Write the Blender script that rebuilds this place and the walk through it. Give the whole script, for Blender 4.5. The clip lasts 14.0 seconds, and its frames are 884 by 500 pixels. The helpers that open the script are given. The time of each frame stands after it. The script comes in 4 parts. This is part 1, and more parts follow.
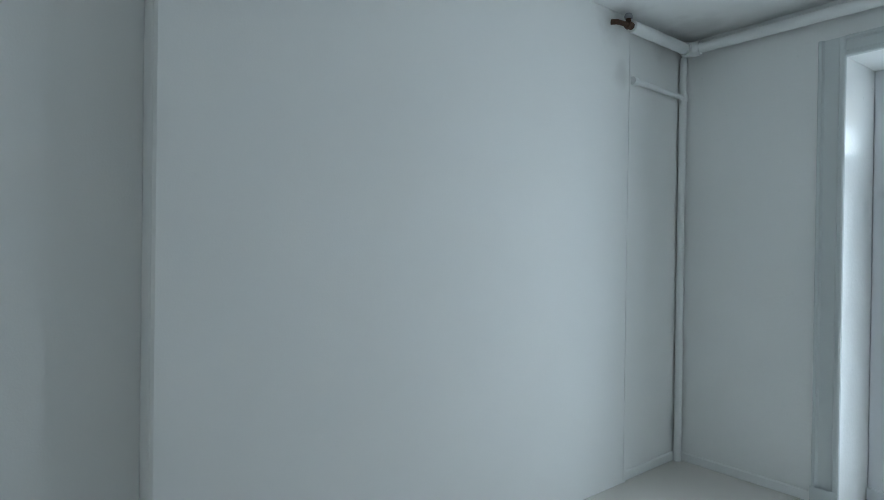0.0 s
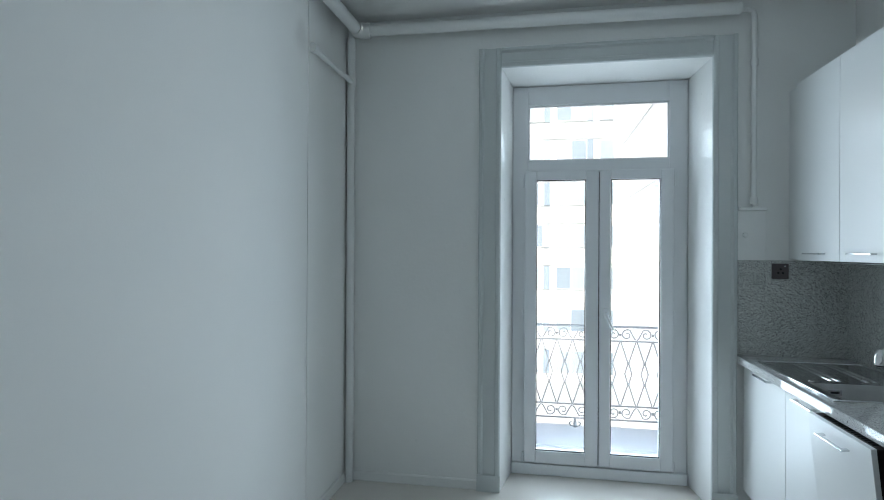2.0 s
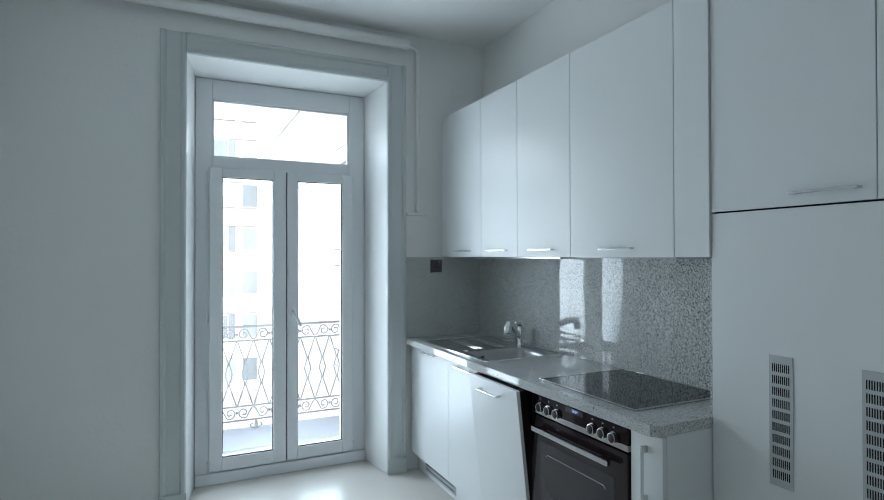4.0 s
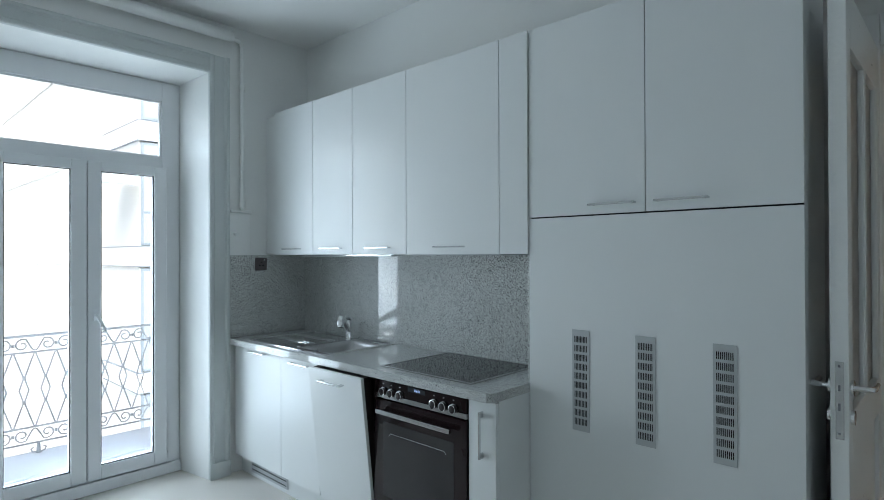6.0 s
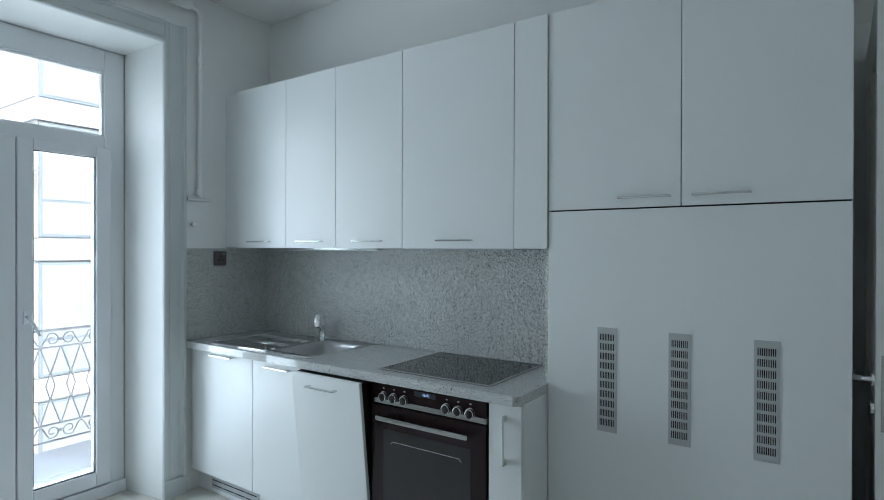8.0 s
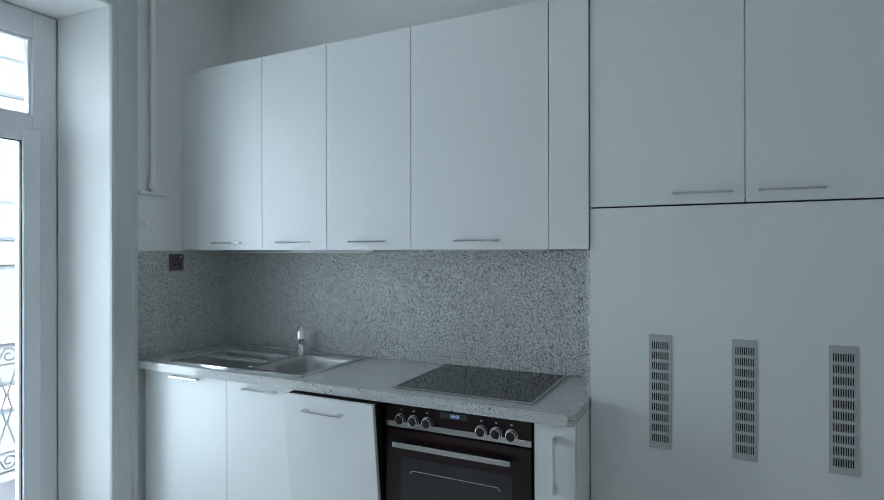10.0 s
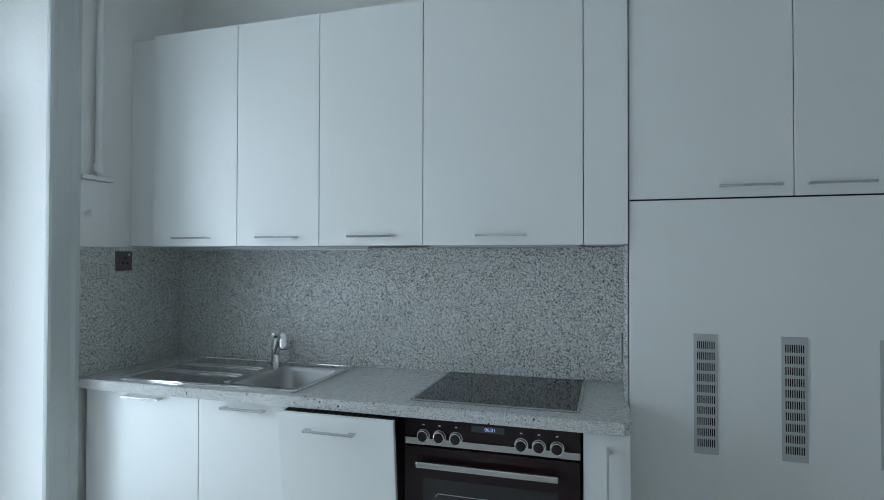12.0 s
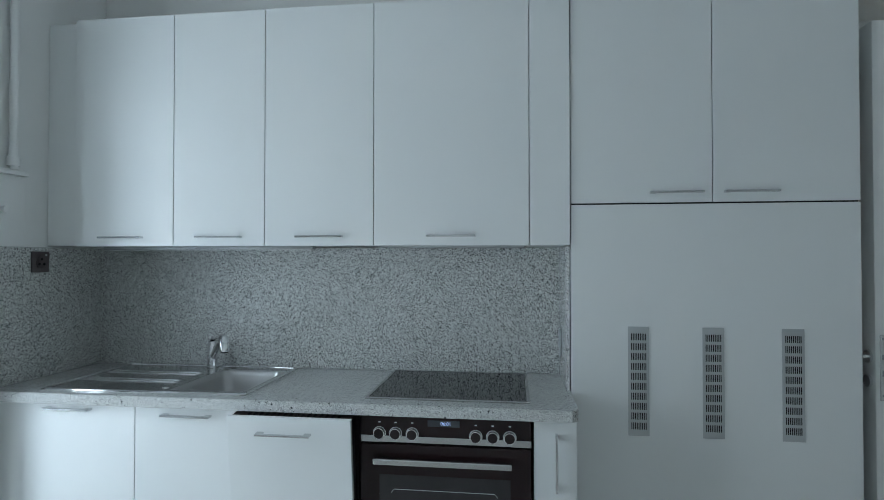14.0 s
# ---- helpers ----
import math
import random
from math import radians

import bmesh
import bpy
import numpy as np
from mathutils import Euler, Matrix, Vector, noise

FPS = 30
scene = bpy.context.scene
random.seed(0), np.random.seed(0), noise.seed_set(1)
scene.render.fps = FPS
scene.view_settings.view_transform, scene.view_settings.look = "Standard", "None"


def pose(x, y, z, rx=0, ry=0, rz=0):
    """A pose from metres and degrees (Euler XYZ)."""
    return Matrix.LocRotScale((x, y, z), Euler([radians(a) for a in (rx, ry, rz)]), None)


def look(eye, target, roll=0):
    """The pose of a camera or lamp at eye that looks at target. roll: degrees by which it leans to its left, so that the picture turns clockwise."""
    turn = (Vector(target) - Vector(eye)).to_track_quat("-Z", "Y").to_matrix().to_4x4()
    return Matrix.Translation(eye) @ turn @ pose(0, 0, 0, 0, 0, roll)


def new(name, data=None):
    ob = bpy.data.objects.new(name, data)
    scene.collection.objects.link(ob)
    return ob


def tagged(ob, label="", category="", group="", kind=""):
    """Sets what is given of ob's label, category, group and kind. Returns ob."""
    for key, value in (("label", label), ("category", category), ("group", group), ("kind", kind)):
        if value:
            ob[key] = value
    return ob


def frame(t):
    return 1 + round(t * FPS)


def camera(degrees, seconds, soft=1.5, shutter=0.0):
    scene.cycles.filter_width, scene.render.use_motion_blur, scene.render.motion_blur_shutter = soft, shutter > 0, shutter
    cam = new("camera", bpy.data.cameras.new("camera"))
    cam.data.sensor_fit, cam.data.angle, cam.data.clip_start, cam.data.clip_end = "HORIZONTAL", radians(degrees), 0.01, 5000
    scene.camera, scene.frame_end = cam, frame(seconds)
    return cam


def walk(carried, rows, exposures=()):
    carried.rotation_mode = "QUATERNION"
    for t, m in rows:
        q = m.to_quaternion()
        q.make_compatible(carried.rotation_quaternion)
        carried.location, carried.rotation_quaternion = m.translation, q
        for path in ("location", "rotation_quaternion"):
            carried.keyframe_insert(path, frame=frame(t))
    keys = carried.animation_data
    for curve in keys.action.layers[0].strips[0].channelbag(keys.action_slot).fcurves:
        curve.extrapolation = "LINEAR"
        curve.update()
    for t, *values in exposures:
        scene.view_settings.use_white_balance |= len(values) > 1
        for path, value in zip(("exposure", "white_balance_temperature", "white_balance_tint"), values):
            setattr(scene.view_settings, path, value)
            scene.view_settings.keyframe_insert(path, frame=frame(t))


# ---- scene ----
cam = camera(76.7, 14.0, soft=0.6)
PATH = [
    (0, (0.152, 0.131, 1.511), (-1.415, 1.373, 1.5), 0.8),
    (0.5, (-0.016, 0.209, 1.45), (-1.4, 1.652, 1.47), 1.0),
    (1, (-0.276, 0.258, 1.42), (-1.317, 1.965, 1.451), 1.2),
    (1.5, (-0.512, 0.37, 1.511), (-1.197, 2.249, 1.509), 0.3),
    (2, (-0.684, 0.485, 1.502), (-1.043, 2.452, 1.506), 0.3),
    (2.5, (-0.807, 0.525, 1.475), (-0.823, 2.525, 1.497), 0.2),
    (3, (-0.895, 0.525, 1.462), (-0.568, 2.498, 1.488), 0.1),
    (3.5, (-0.965, 0.484, 1.458), (-0.341, 2.384, 1.486), 0.1),
    (4, (-1.011, 0.418, 1.47), (-0.148, 2.223, 1.49), -0.1),
    (4.2, (-1.024, 0.357, 1.459), (-0.074, 2.117, 1.485), -0.2),
    (6.5, (-1.41, 0.447, 1.467), (0.117, 1.738, 1.472), -0.1),
    (7, (-1.439, 0.518, 1.466), (0.129, 1.76, 1.469), -0.1),
    (9.3, (-1.484, 1.226, 1.454), (0.259, 2.206, 1.462), 0.2),
    (9.5, (-1.474, 1.251, 1.446), (0.281, 2.21, 1.461), 0.1),
    (10, (-1.448, 1.359, 1.459), (0.35, 2.234, 1.46), -0.1),
    (10.5, (-1.396, 1.496, 1.466), (0.434, 2.302, 1.466), -0.1),
    (11, (-1.357, 1.622, 1.438), (0.498, 2.368, 1.457), 0.1),
    (11.5, (-1.362, 1.729, 1.431), (0.52, 2.405, 1.451), 0.1),
    (12, (-1.394, 1.846, 1.413), (0.522, 2.419, 1.441), 0.1),
    (12.5, (-1.43, 1.94, 1.414), (0.514, 2.409, 1.441), 0.1),
    (13, (-1.457, 1.989, 1.412), (0.506, 2.376, 1.44), 0.0),
    (13.5, (-1.468, 1.998, 1.416), (0.506, 2.318, 1.439), -0.0),
    (14, (-1.482, 1.992, 1.41), (0.501, 2.248, 1.441), -0.0),
]
walk(cam, [(t, look(eye, target, roll)) for t, eye, target, roll in PATH],
     [(0.0, 2.62, 6000, 2), (1.0, 2.50, 6000, 2), (2.0, 2.47, 6000, 2), (4.0, 2.57, 6000, 2), (7.0, 2.60, 6000, 2), (14.0, 2.54, 6000, 2)])

# ---- light ----
world = bpy.data.worlds.new("overcast_sky")
scene.world = world
world.use_nodes = True
wn = world.node_tree.nodes
sky = wn.new("ShaderNodeTexSky")
sky.sky_type, sky.sun_disc = "NISHITA", False
sky.sun_elevation, sky.sun_rotation = radians(48), radians(200)
sky.dust_density, sky.ozone_density, sky.air_density = 7.0, 0.0, 0.7
wn["Background"].inputs[1].default_value = 0.060
world.node_tree.links.new(sky.outputs[0], wn["Background"].inputs[0])
sun_data = bpy.data.lights.new("sun", "SUN")
sun_data.energy, sun_data.angle, sun_data.color = 0.42, radians(25), (1.0, 0.97, 0.93)
sun = new("sun", sun_data)
sun.matrix_world = look((0, -20, 22), (0, 0, 0))
sky_data = bpy.data.lights.new("window_sky_light", "AREA")
sky_data.shape, sky_data.size, sky_data.size_y, sky_data.energy, sky_data.color = "RECTANGLE", 1.02, 2.14, 7.8, (0.868, 0.957, 1.075)
sky_data.spread = radians(166)
sky_light = new("window_sky_light", sky_data)
sky_light.matrix_world = look((-0.335, 4.385, 1.24), (-0.335, 0.0, 1.24))
lamp_data = bpy.data.lights.new("corridor_lamp_light", "POINT")
lamp_data.energy, lamp_data.shadow_soft_size, lamp_data.color = 0.2, 0.09, (1.0, 0.72, 0.48)
corridor_light = new("corridor_lamp_light", lamp_data)
corridor_light.location = (2.75, -0.55, 2.36)


# ---- materials ----
def mat(name, colour, rough=0.5, metal=0.0, vary=0.06, scale=6.0, bump=0.0, bump_scale=80.0, coat=0.0, stains=(), spec=0.5):
    m = bpy.data.materials.new(name)
    m.use_nodes = True
    n, l = m.node_tree.nodes, m.node_tree.links
    b = n["Principled BSDF"]
    b.inputs["Roughness"].default_value, b.inputs["Metallic"].default_value = rough, metal
    b.inputs["Coat Weight"].default_value = coat
    b.inputs["Specular IOR Level"].default_value = spec
    tc = n.new("ShaderNodeTexCoord")
    big = n.new("ShaderNodeTexNoise")
    big.inputs["Scale"].default_value, big.inputs["Detail"].default_value = scale, 5
    l.new(tc.outputs["Object"], big.inputs["Vector"])
    ramp = n.new("ShaderNodeMapRange")
    ramp.inputs[3].default_value, ramp.inputs[4].default_value = 1 - vary, 1 + vary
    l.new(big.outputs[0], ramp.inputs[0])
    mul = n.new("ShaderNodeMix")
    mul.data_type, mul.blend_type = "RGBA", "MULTIPLY"
    mul.inputs[0].default_value = 1.0
    mul.inputs[6].default_value = (*colour, 1)
    l.new(ramp.outputs[0], mul.inputs[7])
    src = mul.outputs[2]
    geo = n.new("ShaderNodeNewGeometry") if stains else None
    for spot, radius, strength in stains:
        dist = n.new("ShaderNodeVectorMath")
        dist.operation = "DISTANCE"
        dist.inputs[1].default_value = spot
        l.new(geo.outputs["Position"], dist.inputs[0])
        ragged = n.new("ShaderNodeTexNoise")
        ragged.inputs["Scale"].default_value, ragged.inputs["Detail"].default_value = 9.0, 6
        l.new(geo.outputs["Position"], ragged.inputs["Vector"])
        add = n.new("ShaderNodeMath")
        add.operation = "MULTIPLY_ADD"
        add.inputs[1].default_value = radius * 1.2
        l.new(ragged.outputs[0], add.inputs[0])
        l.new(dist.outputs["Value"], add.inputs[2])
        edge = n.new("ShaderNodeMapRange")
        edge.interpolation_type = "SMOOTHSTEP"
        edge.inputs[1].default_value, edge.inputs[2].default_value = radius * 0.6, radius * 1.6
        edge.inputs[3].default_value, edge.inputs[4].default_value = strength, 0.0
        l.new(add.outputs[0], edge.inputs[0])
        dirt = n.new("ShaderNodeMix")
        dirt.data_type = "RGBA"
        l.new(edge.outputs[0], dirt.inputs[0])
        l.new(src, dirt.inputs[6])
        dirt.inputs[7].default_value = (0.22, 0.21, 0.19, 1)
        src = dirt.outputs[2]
    l.new(src, b.inputs["Base Color"])
    rr = n.new("ShaderNodeMapRange")
    rr.inputs[3].default_value, rr.inputs[4].default_value = max(0.0, rough - 0.06), min(1.0, rough + 0.06)
    fine = n.new("ShaderNodeTexNoise")
    fine.inputs["Scale"].default_value, fine.inputs["Detail"].default_value = bump_scale, 4
    l.new(tc.outputs["Object"], fine.inputs["Vector"])
    l.new(fine.outputs[0], rr.inputs[0])
    l.new(rr.outputs[0], b.inputs["Roughness"])
    if bump:
        bp = n.new("ShaderNodeBump")
        bp.inputs["Strength"].default_value, bp.inputs["Distance"].default_value = bump, 0.004
        l.new(fine.outputs[0], bp.inputs["Height"])
        l.new(bp.outputs[0], b.inputs["Normal"])
    return m


def speckle(name, tones, rough, dark=(0.935, 0.968), fine=245.0):
    """Ground quartz composite: packed pale, grey and dark chips with scattered large dark ones."""
    m = mat(name, (0.9, 0.9, 0.88), rough, vary=0.1, scale=3.0)
    n, l = m.node_tree.nodes, m.node_tree.links
    b = n["Principled BSDF"]
    src = b.inputs["Base Color"].links[0].from_socket
    tc = next(x for x in n if x.type == "TEX_COORD")
    chips = n.new("ShaderNodeTexVoronoi")
    chips.inputs["Scale"].default_value = fine
    l.new(tc.outputs["Object"], chips.inputs["Vector"])
    grey = n.new("ShaderNodeSeparateColor")
    l.new(chips.outputs["Color"], grey.inputs[0])
    ramp = n.new("ShaderNodeValToRGB")
    ramp.color_ramp.interpolation = "LINEAR"
    stops = ramp.color_ramp.elements
    stops[0].position, stops[0].color = 0.0, (*tones[0], 1)
    stops[1].position, stops[1].color = 1.0, (*tones[3], 1)
    for p, c in ((0.26, tones[1]), (0.72, tones[2])):
        e = stops.new(p)
        e.color = (*c, 1)
    l.new(grey.outputs[0], ramp.inputs[0])
    mul = n.new("ShaderNodeMix")
    mul.data_type, mul.blend_type = "RGBA", "MULTIPLY"
    mul.inputs[0].default_value = 1.0
    l.new(src, mul.inputs[6])
    l.new(ramp.outputs[0], mul.inputs[7])
    src = mul.outputs[2]
    gloss = next(x for x in n if x.type == "MAP_RANGE" and x.outputs[0].links and x.outputs[0].links[0].to_socket.name == "Roughness")
    gloss.inputs[3].default_value, gloss.inputs[4].default_value = 0.5 * rough, 1.5 * rough
    for size, limit in ((165.0, dark[0]), (95.0, dark[1])):
        v = n.new("ShaderNodeTexVoronoi")
        v.inputs["Scale"].default_value = size
        l.new(tc.outputs["Object"], v.inputs["Vector"])
        sep = n.new("ShaderNodeSeparateColor")
        l.new(v.outputs["Color"], sep.inputs[0])
        pick = n.new("ShaderNodeMath")
        pick.operation = "GREATER_THAN"
        pick.inputs[1].default_value = limit
        l.new(sep.outputs[1], pick.inputs[0])
        near = n.new("ShaderNodeMapRange")
        near.inputs[1].default_value, near.inputs[2].default_value = 0.42, 0.30
        l.new(v.outputs["Distance"], near.inputs[0])
        both = n.new("ShaderNodeMath")
        both.operation = "MULTIPLY"
        l.new(pick.outputs[0], both.inputs[0])
        l.new(near.outputs[0], both.inputs[1])
        mx = n.new("ShaderNodeMix")
        mx.data_type = "RGBA"
        l.new(both.outputs[0], mx.inputs[0])
        l.new(src, mx.inputs[6])
        mx.inputs[7].default_value = (0.035, 0.035, 0.04, 1)
        src = mx.outputs[2]
    l.new(src, b.inputs["Base Color"])
    return m


def clear_glass(name, tint):
    m = bpy.data.materials.new(name)
    m.use_nodes = True
    n, l = m.node_tree.nodes, m.node_tree.links
    out = n["Material Output"]
    tr, gl, fr, mx = n.new("ShaderNodeBsdfTransparent"), n.new("ShaderNodeBsdfGlossy"), n.new("ShaderNodeFresnel"), n.new("ShaderNodeMixShader")
    tr.inputs[0].default_value = (*tint, 1)
    gl.inputs["Roughness"].default_value = 0.02
    fr.inputs[0].default_value = 1.45
    l.new(fr.outputs[0], mx.inputs[0])
    l.new(tr.outputs[0], mx.inputs[1])
    l.new(gl.outputs[0], mx.inputs[2])
    l.new(mx.outputs[0], out.inputs[0])
    return m


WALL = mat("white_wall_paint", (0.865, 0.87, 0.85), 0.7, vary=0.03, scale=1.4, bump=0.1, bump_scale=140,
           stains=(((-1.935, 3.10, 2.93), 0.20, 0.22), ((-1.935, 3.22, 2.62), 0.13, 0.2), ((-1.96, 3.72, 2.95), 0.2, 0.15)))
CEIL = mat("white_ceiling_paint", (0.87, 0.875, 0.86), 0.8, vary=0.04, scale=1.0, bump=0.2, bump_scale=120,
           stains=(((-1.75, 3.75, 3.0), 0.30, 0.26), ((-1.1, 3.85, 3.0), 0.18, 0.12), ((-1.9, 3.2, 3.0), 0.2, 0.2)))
GLOSS = mat("white_gloss_paint", (0.865, 0.875, 0.86), 0.3, vary=0.03, scale=3, bump=0.3, bump_scale=45)
TRIM = mat("pale_grey_casing_paint", (0.61, 0.645, 0.64), 0.38, vary=0.04, scale=4, bump=0.2, bump_scale=60)
PVC = mat("white_window_plastic", (0.84, 0.86, 0.88), 0.3, vary=0.015, scale=3)
LAMINATE = mat("white_laminate", (0.79, 0.81, 0.805), 0.34, vary=0.015, scale=2.5, bump=0.03, bump_scale=300)
CARCASS = mat("grey_carcass_edge", (0.30, 0.31, 0.31), 0.6)
STONE = speckle("grey_quartz_composite", ((0.10, 0.104, 0.106), (0.50, 0.512, 0.512), (0.72, 0.735, 0.73), (0.92, 0.935, 0.93)), 0.02)
# same quartz as STONE; grazing sheen put in as paler, flatter tones
SHEEN_STONE = speckle("quartz_worktop_sheen", ((0.24, 0.245, 0.248), (0.55, 0.562, 0.565), (0.69, 0.702, 0.702), (0.85, 0.862, 0.86)), 0.03, (0.955, 0.985), 330.0)
STEEL = mat("brushed_steel", (0.55, 0.55, 0.55), 0.15, 1.0, vary=0.05, scale=30, bump=0.015, bump_scale=400)
SATIN = mat("satin_sink_steel", (0.52, 0.52, 0.52), 0.30, 1.0, vary=0.06, scale=18, bump=0.02, bump_scale=420)
DRAINER = mat("polished_sink_steel", (0.55, 0.55, 0.55), 0.18, 1.0, vary=0.05, scale=25, bump=0.012, bump_scale=400)
CHROME = mat("chrome", (0.86, 0.86, 0.87), 0.08, 1.0, vary=0.02)
ALU = mat("satin_aluminium", (0.62, 0.63, 0.64), 0.20, 1.0, vary=0.03)
GRILLE = mat("anodised_grille", (0.50, 0.52, 0.53), 0.45, 0.25, vary=0.04)
BLACKGLASS = mat("black_ceramic_glass", (0.010, 0.010, 0.011), 0.04, vary=0.1)
WINDOWGLASS = mat("oven_window_glass", (0.028, 0.026, 0.028), 0.06, vary=0.3, scale=4)
OVENGLASS = mat("dark_oven_glass", (0.018, 0.009, 0.010), 0.06, vary=0.15, spec=0.35)
BLACK = mat("black_plastic", (0.016, 0.010, 0.010), 0.4, spec=0.3)
# near-black for ribs, and for painted-in shade inside slots, holes and seams
SLOT = mat("slot_dark", (0.035, 0.035, 0.036), 0.9, spec=0.1)
OUTLET = mat("brown_grey_plastic", (0.105, 0.088, 0.088), 0.45)
RUST = mat("rusted_iron", (0.10, 0.055, 0.035), 0.85, 0.3, vary=0.5, scale=60, bump=0.8, bump_scale=150)
IRON = mat("grey_painted_iron", (0.29, 0.295, 0.31), 0.5, vary=0.15, scale=20, bump=0.2)
FLOOR = mat("pale_beige_floor", (0.69, 0.66, 0.615), 0.27, vary=0.08, scale=3.5, bump=0.05, bump_scale=200)
CONCRETE = mat("pale_concrete", (0.62, 0.61, 0.63), 0.85, vary=0.12, scale=5, bump=0.4, bump_scale=60)
FACADE = mat("white_render", (0.80, 0.80, 0.80), 0.9, vary=0.05, scale=0.8, bump=0.3, bump_scale=20)
PALEGLASS = mat("pale_facade_glass", (0.31, 0.36, 0.42), 0.15, vary=0.1, scale=0.6)
BLIND = mat("pale_blind", (0.41, 0.46, 0.52), 0.6)
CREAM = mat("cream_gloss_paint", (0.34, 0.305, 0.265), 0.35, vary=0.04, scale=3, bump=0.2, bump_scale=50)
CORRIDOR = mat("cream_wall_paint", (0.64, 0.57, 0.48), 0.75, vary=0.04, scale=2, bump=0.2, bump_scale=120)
RIBBED = mat("ribbed_obscure_glass", (0.85, 0.82, 0.77), 0.3, vary=0.05, scale=40, bump=0.9, bump_scale=90)
RIBBED.node_tree.nodes["Principled BSDF"].inputs["Transmission Weight"].default_value = 0.75
ASPHALT = mat("pale_paving", (0.45, 0.45, 0.44), 0.9, vary=0.2, scale=2, bump=0.5)
BLIND_DARK = mat("display_dark", (0.045, 0.05, 0.06), 0.15)
GASKET_GAP = mat("window_gasket_and_gap_shade", (0.05, 0.05, 0.055), 0.6)
GLASS = clear_glass("window_glass", (0.96, 0.98, 0.99))

DIGITS = mat("lit_digits", (0.3, 0.4, 0.9), 0.5)
DIGITS.node_tree.nodes["Principled BSDF"].inputs["Emission Color"].default_value = (0.55, 0.7, 1.0, 1)
DIGITS.node_tree.nodes["Principled BSDF"].inputs["Emission Strength"].default_value = 0.12


# ---- mesh helpers ----
def box(bm, a, b, bevel=0.0, m=None):
    """An upright box between two corners, edges rounded by bevel."""
    lo, hi = [min(p, q) for p, q in zip(a, b)], [max(p, q) for p, q in zip(a, b)]
    vs = [bm.verts.new((x, y, z)) for z in (lo[2], hi[2]) for y in (lo[1], hi[1]) for x in (lo[0], hi[0])]
    fs = [bm.faces.new([vs[i] for i in q]) for q in ((0, 2, 3, 1), (4, 5, 7, 6), (0, 1, 5, 4), (2, 6, 7, 3), (0, 4, 6, 2), (1, 3, 7, 5))]
    if bevel:
        es = {e for f in fs for e in f.edges}
        r = bmesh.ops.bevel(bm, geom=list(es), offset=bevel, segments=2, profile=0.5, affect="EDGES")
        vs = list({v for f in r["faces"] for v in f.verts} | {v for v in vs if v.is_valid})
    if m is not None:
        for v in vs:
            v.co = m @ v.co
    return vs


def ring(bm, centre, u, v, r, seg):
    return [bm.verts.new(centre + r * (math.cos(6.283185 * i / seg) * u + math.sin(6.283185 * i / seg) * v)) for i in range(seg)]


def tube(bm, pts, radii, seg=12, caps=True):
    """A round bar swept along points."""
    pts = [Vector(p) for p in pts]
    if not isinstance(radii, (list, tuple)):
        radii = [radii] * len(pts)
    d0 = (pts[1] - pts[0]).normalized()
    u = d0.orthogonal().normalized()
    rows = []
    for i, p in enumerate(pts):
        d = (pts[min(i + 1, len(pts) - 1)] - pts[max(i - 1, 0)]).normalized()
        u = (u - d * u.dot(d)).normalized()
        rows.append(ring(bm, p, u, d.cross(u), radii[i], seg))
    for a, b in zip(rows, rows[1:]):
        for i in range(seg):
            bm.faces.new((a[i], a[(i + 1) % seg], b[(i + 1) % seg], b[i]))
    if caps:
        bm.faces.new(list(reversed(rows[0])))
        bm.faces.new(rows[-1])
    return bm


def profile(bm, outline, place, length, axis):
    """Extrudes a closed outline of (p, q) along an axis; place maps (p, q, s) to a point."""
    a = [bm.verts.new(place(p, q, 0.0)) for p, q in outline]
    b = [bm.verts.new(place(p, q, length)) for p, q in outline]
    n = len(outline)
    for i in range(n):
        bm.faces.new((a[i], a[(i + 1) % n], b[(i + 1) % n], b[i]))
    bm.faces.new(list(reversed(a)))
    bm.faces.new(b)


def thing(name, at, label, category, group="", kind=""):
    ob = new(name)
    ob.location = at
    ob.empty_display_size = 0.1
    return tagged(ob, label, category, group, kind)


def base_of(ob):
    p = Vector((0, 0, 0))
    while ob is not None:
        p, ob = p + ob.location, ob.parent
    return p


def part(name, bm, material, parent, label="", smooth=False, kind=""):
    """One mesh under a thing or part; bm is in the world's coordinates."""
    off = base_of(parent)
    bmesh.ops.recalc_face_normals(bm, faces=bm.faces[:])
    for v in bm.verts:
        v.co -= off
    me = bpy.data.meshes.new(name)
    bm.to_mesh(me)
    bm.free()
    me.materials.append(material)
    if smooth:
        me.shade_smooth()
        me.set_sharp_from_angle(angle=radians(40))
    ob = new(name, me)
    ob.parent = parent
    return tagged(ob, label, kind=kind)


def solid(name, bm, material, label, category, kind="structure", smooth=False, group=""):
    """One mesh that is a whole thing, its origin at its base."""
    lo = Vector([min(v.co[i] for v in bm.verts) for i in range(3)])
    hi = Vector([max(v.co[i] for v in bm.verts) for i in range(3)])
    o = Vector(((lo.x + hi.x) / 2, (lo.y + hi.y) / 2, lo.z))
    bmesh.ops.recalc_face_normals(bm, faces=bm.faces[:])
    for v in bm.verts:
        v.co -= o
    me = bpy.data.meshes.new(name)
    bm.to_mesh(me)
    bm.free()
    me.materials.append(material)
    if smooth:
        me.shade_smooth()
        me.set_sharp_from_angle(angle=radians(40))
    ob = new(name, me)
    ob.location = o
    return tagged(ob, label, category, group, kind)


def boxes(*spans, bevel=0.0):
    bm = bmesh.new()
    for a, b in spans:
        box(bm, a, b, bevel)
    return bm


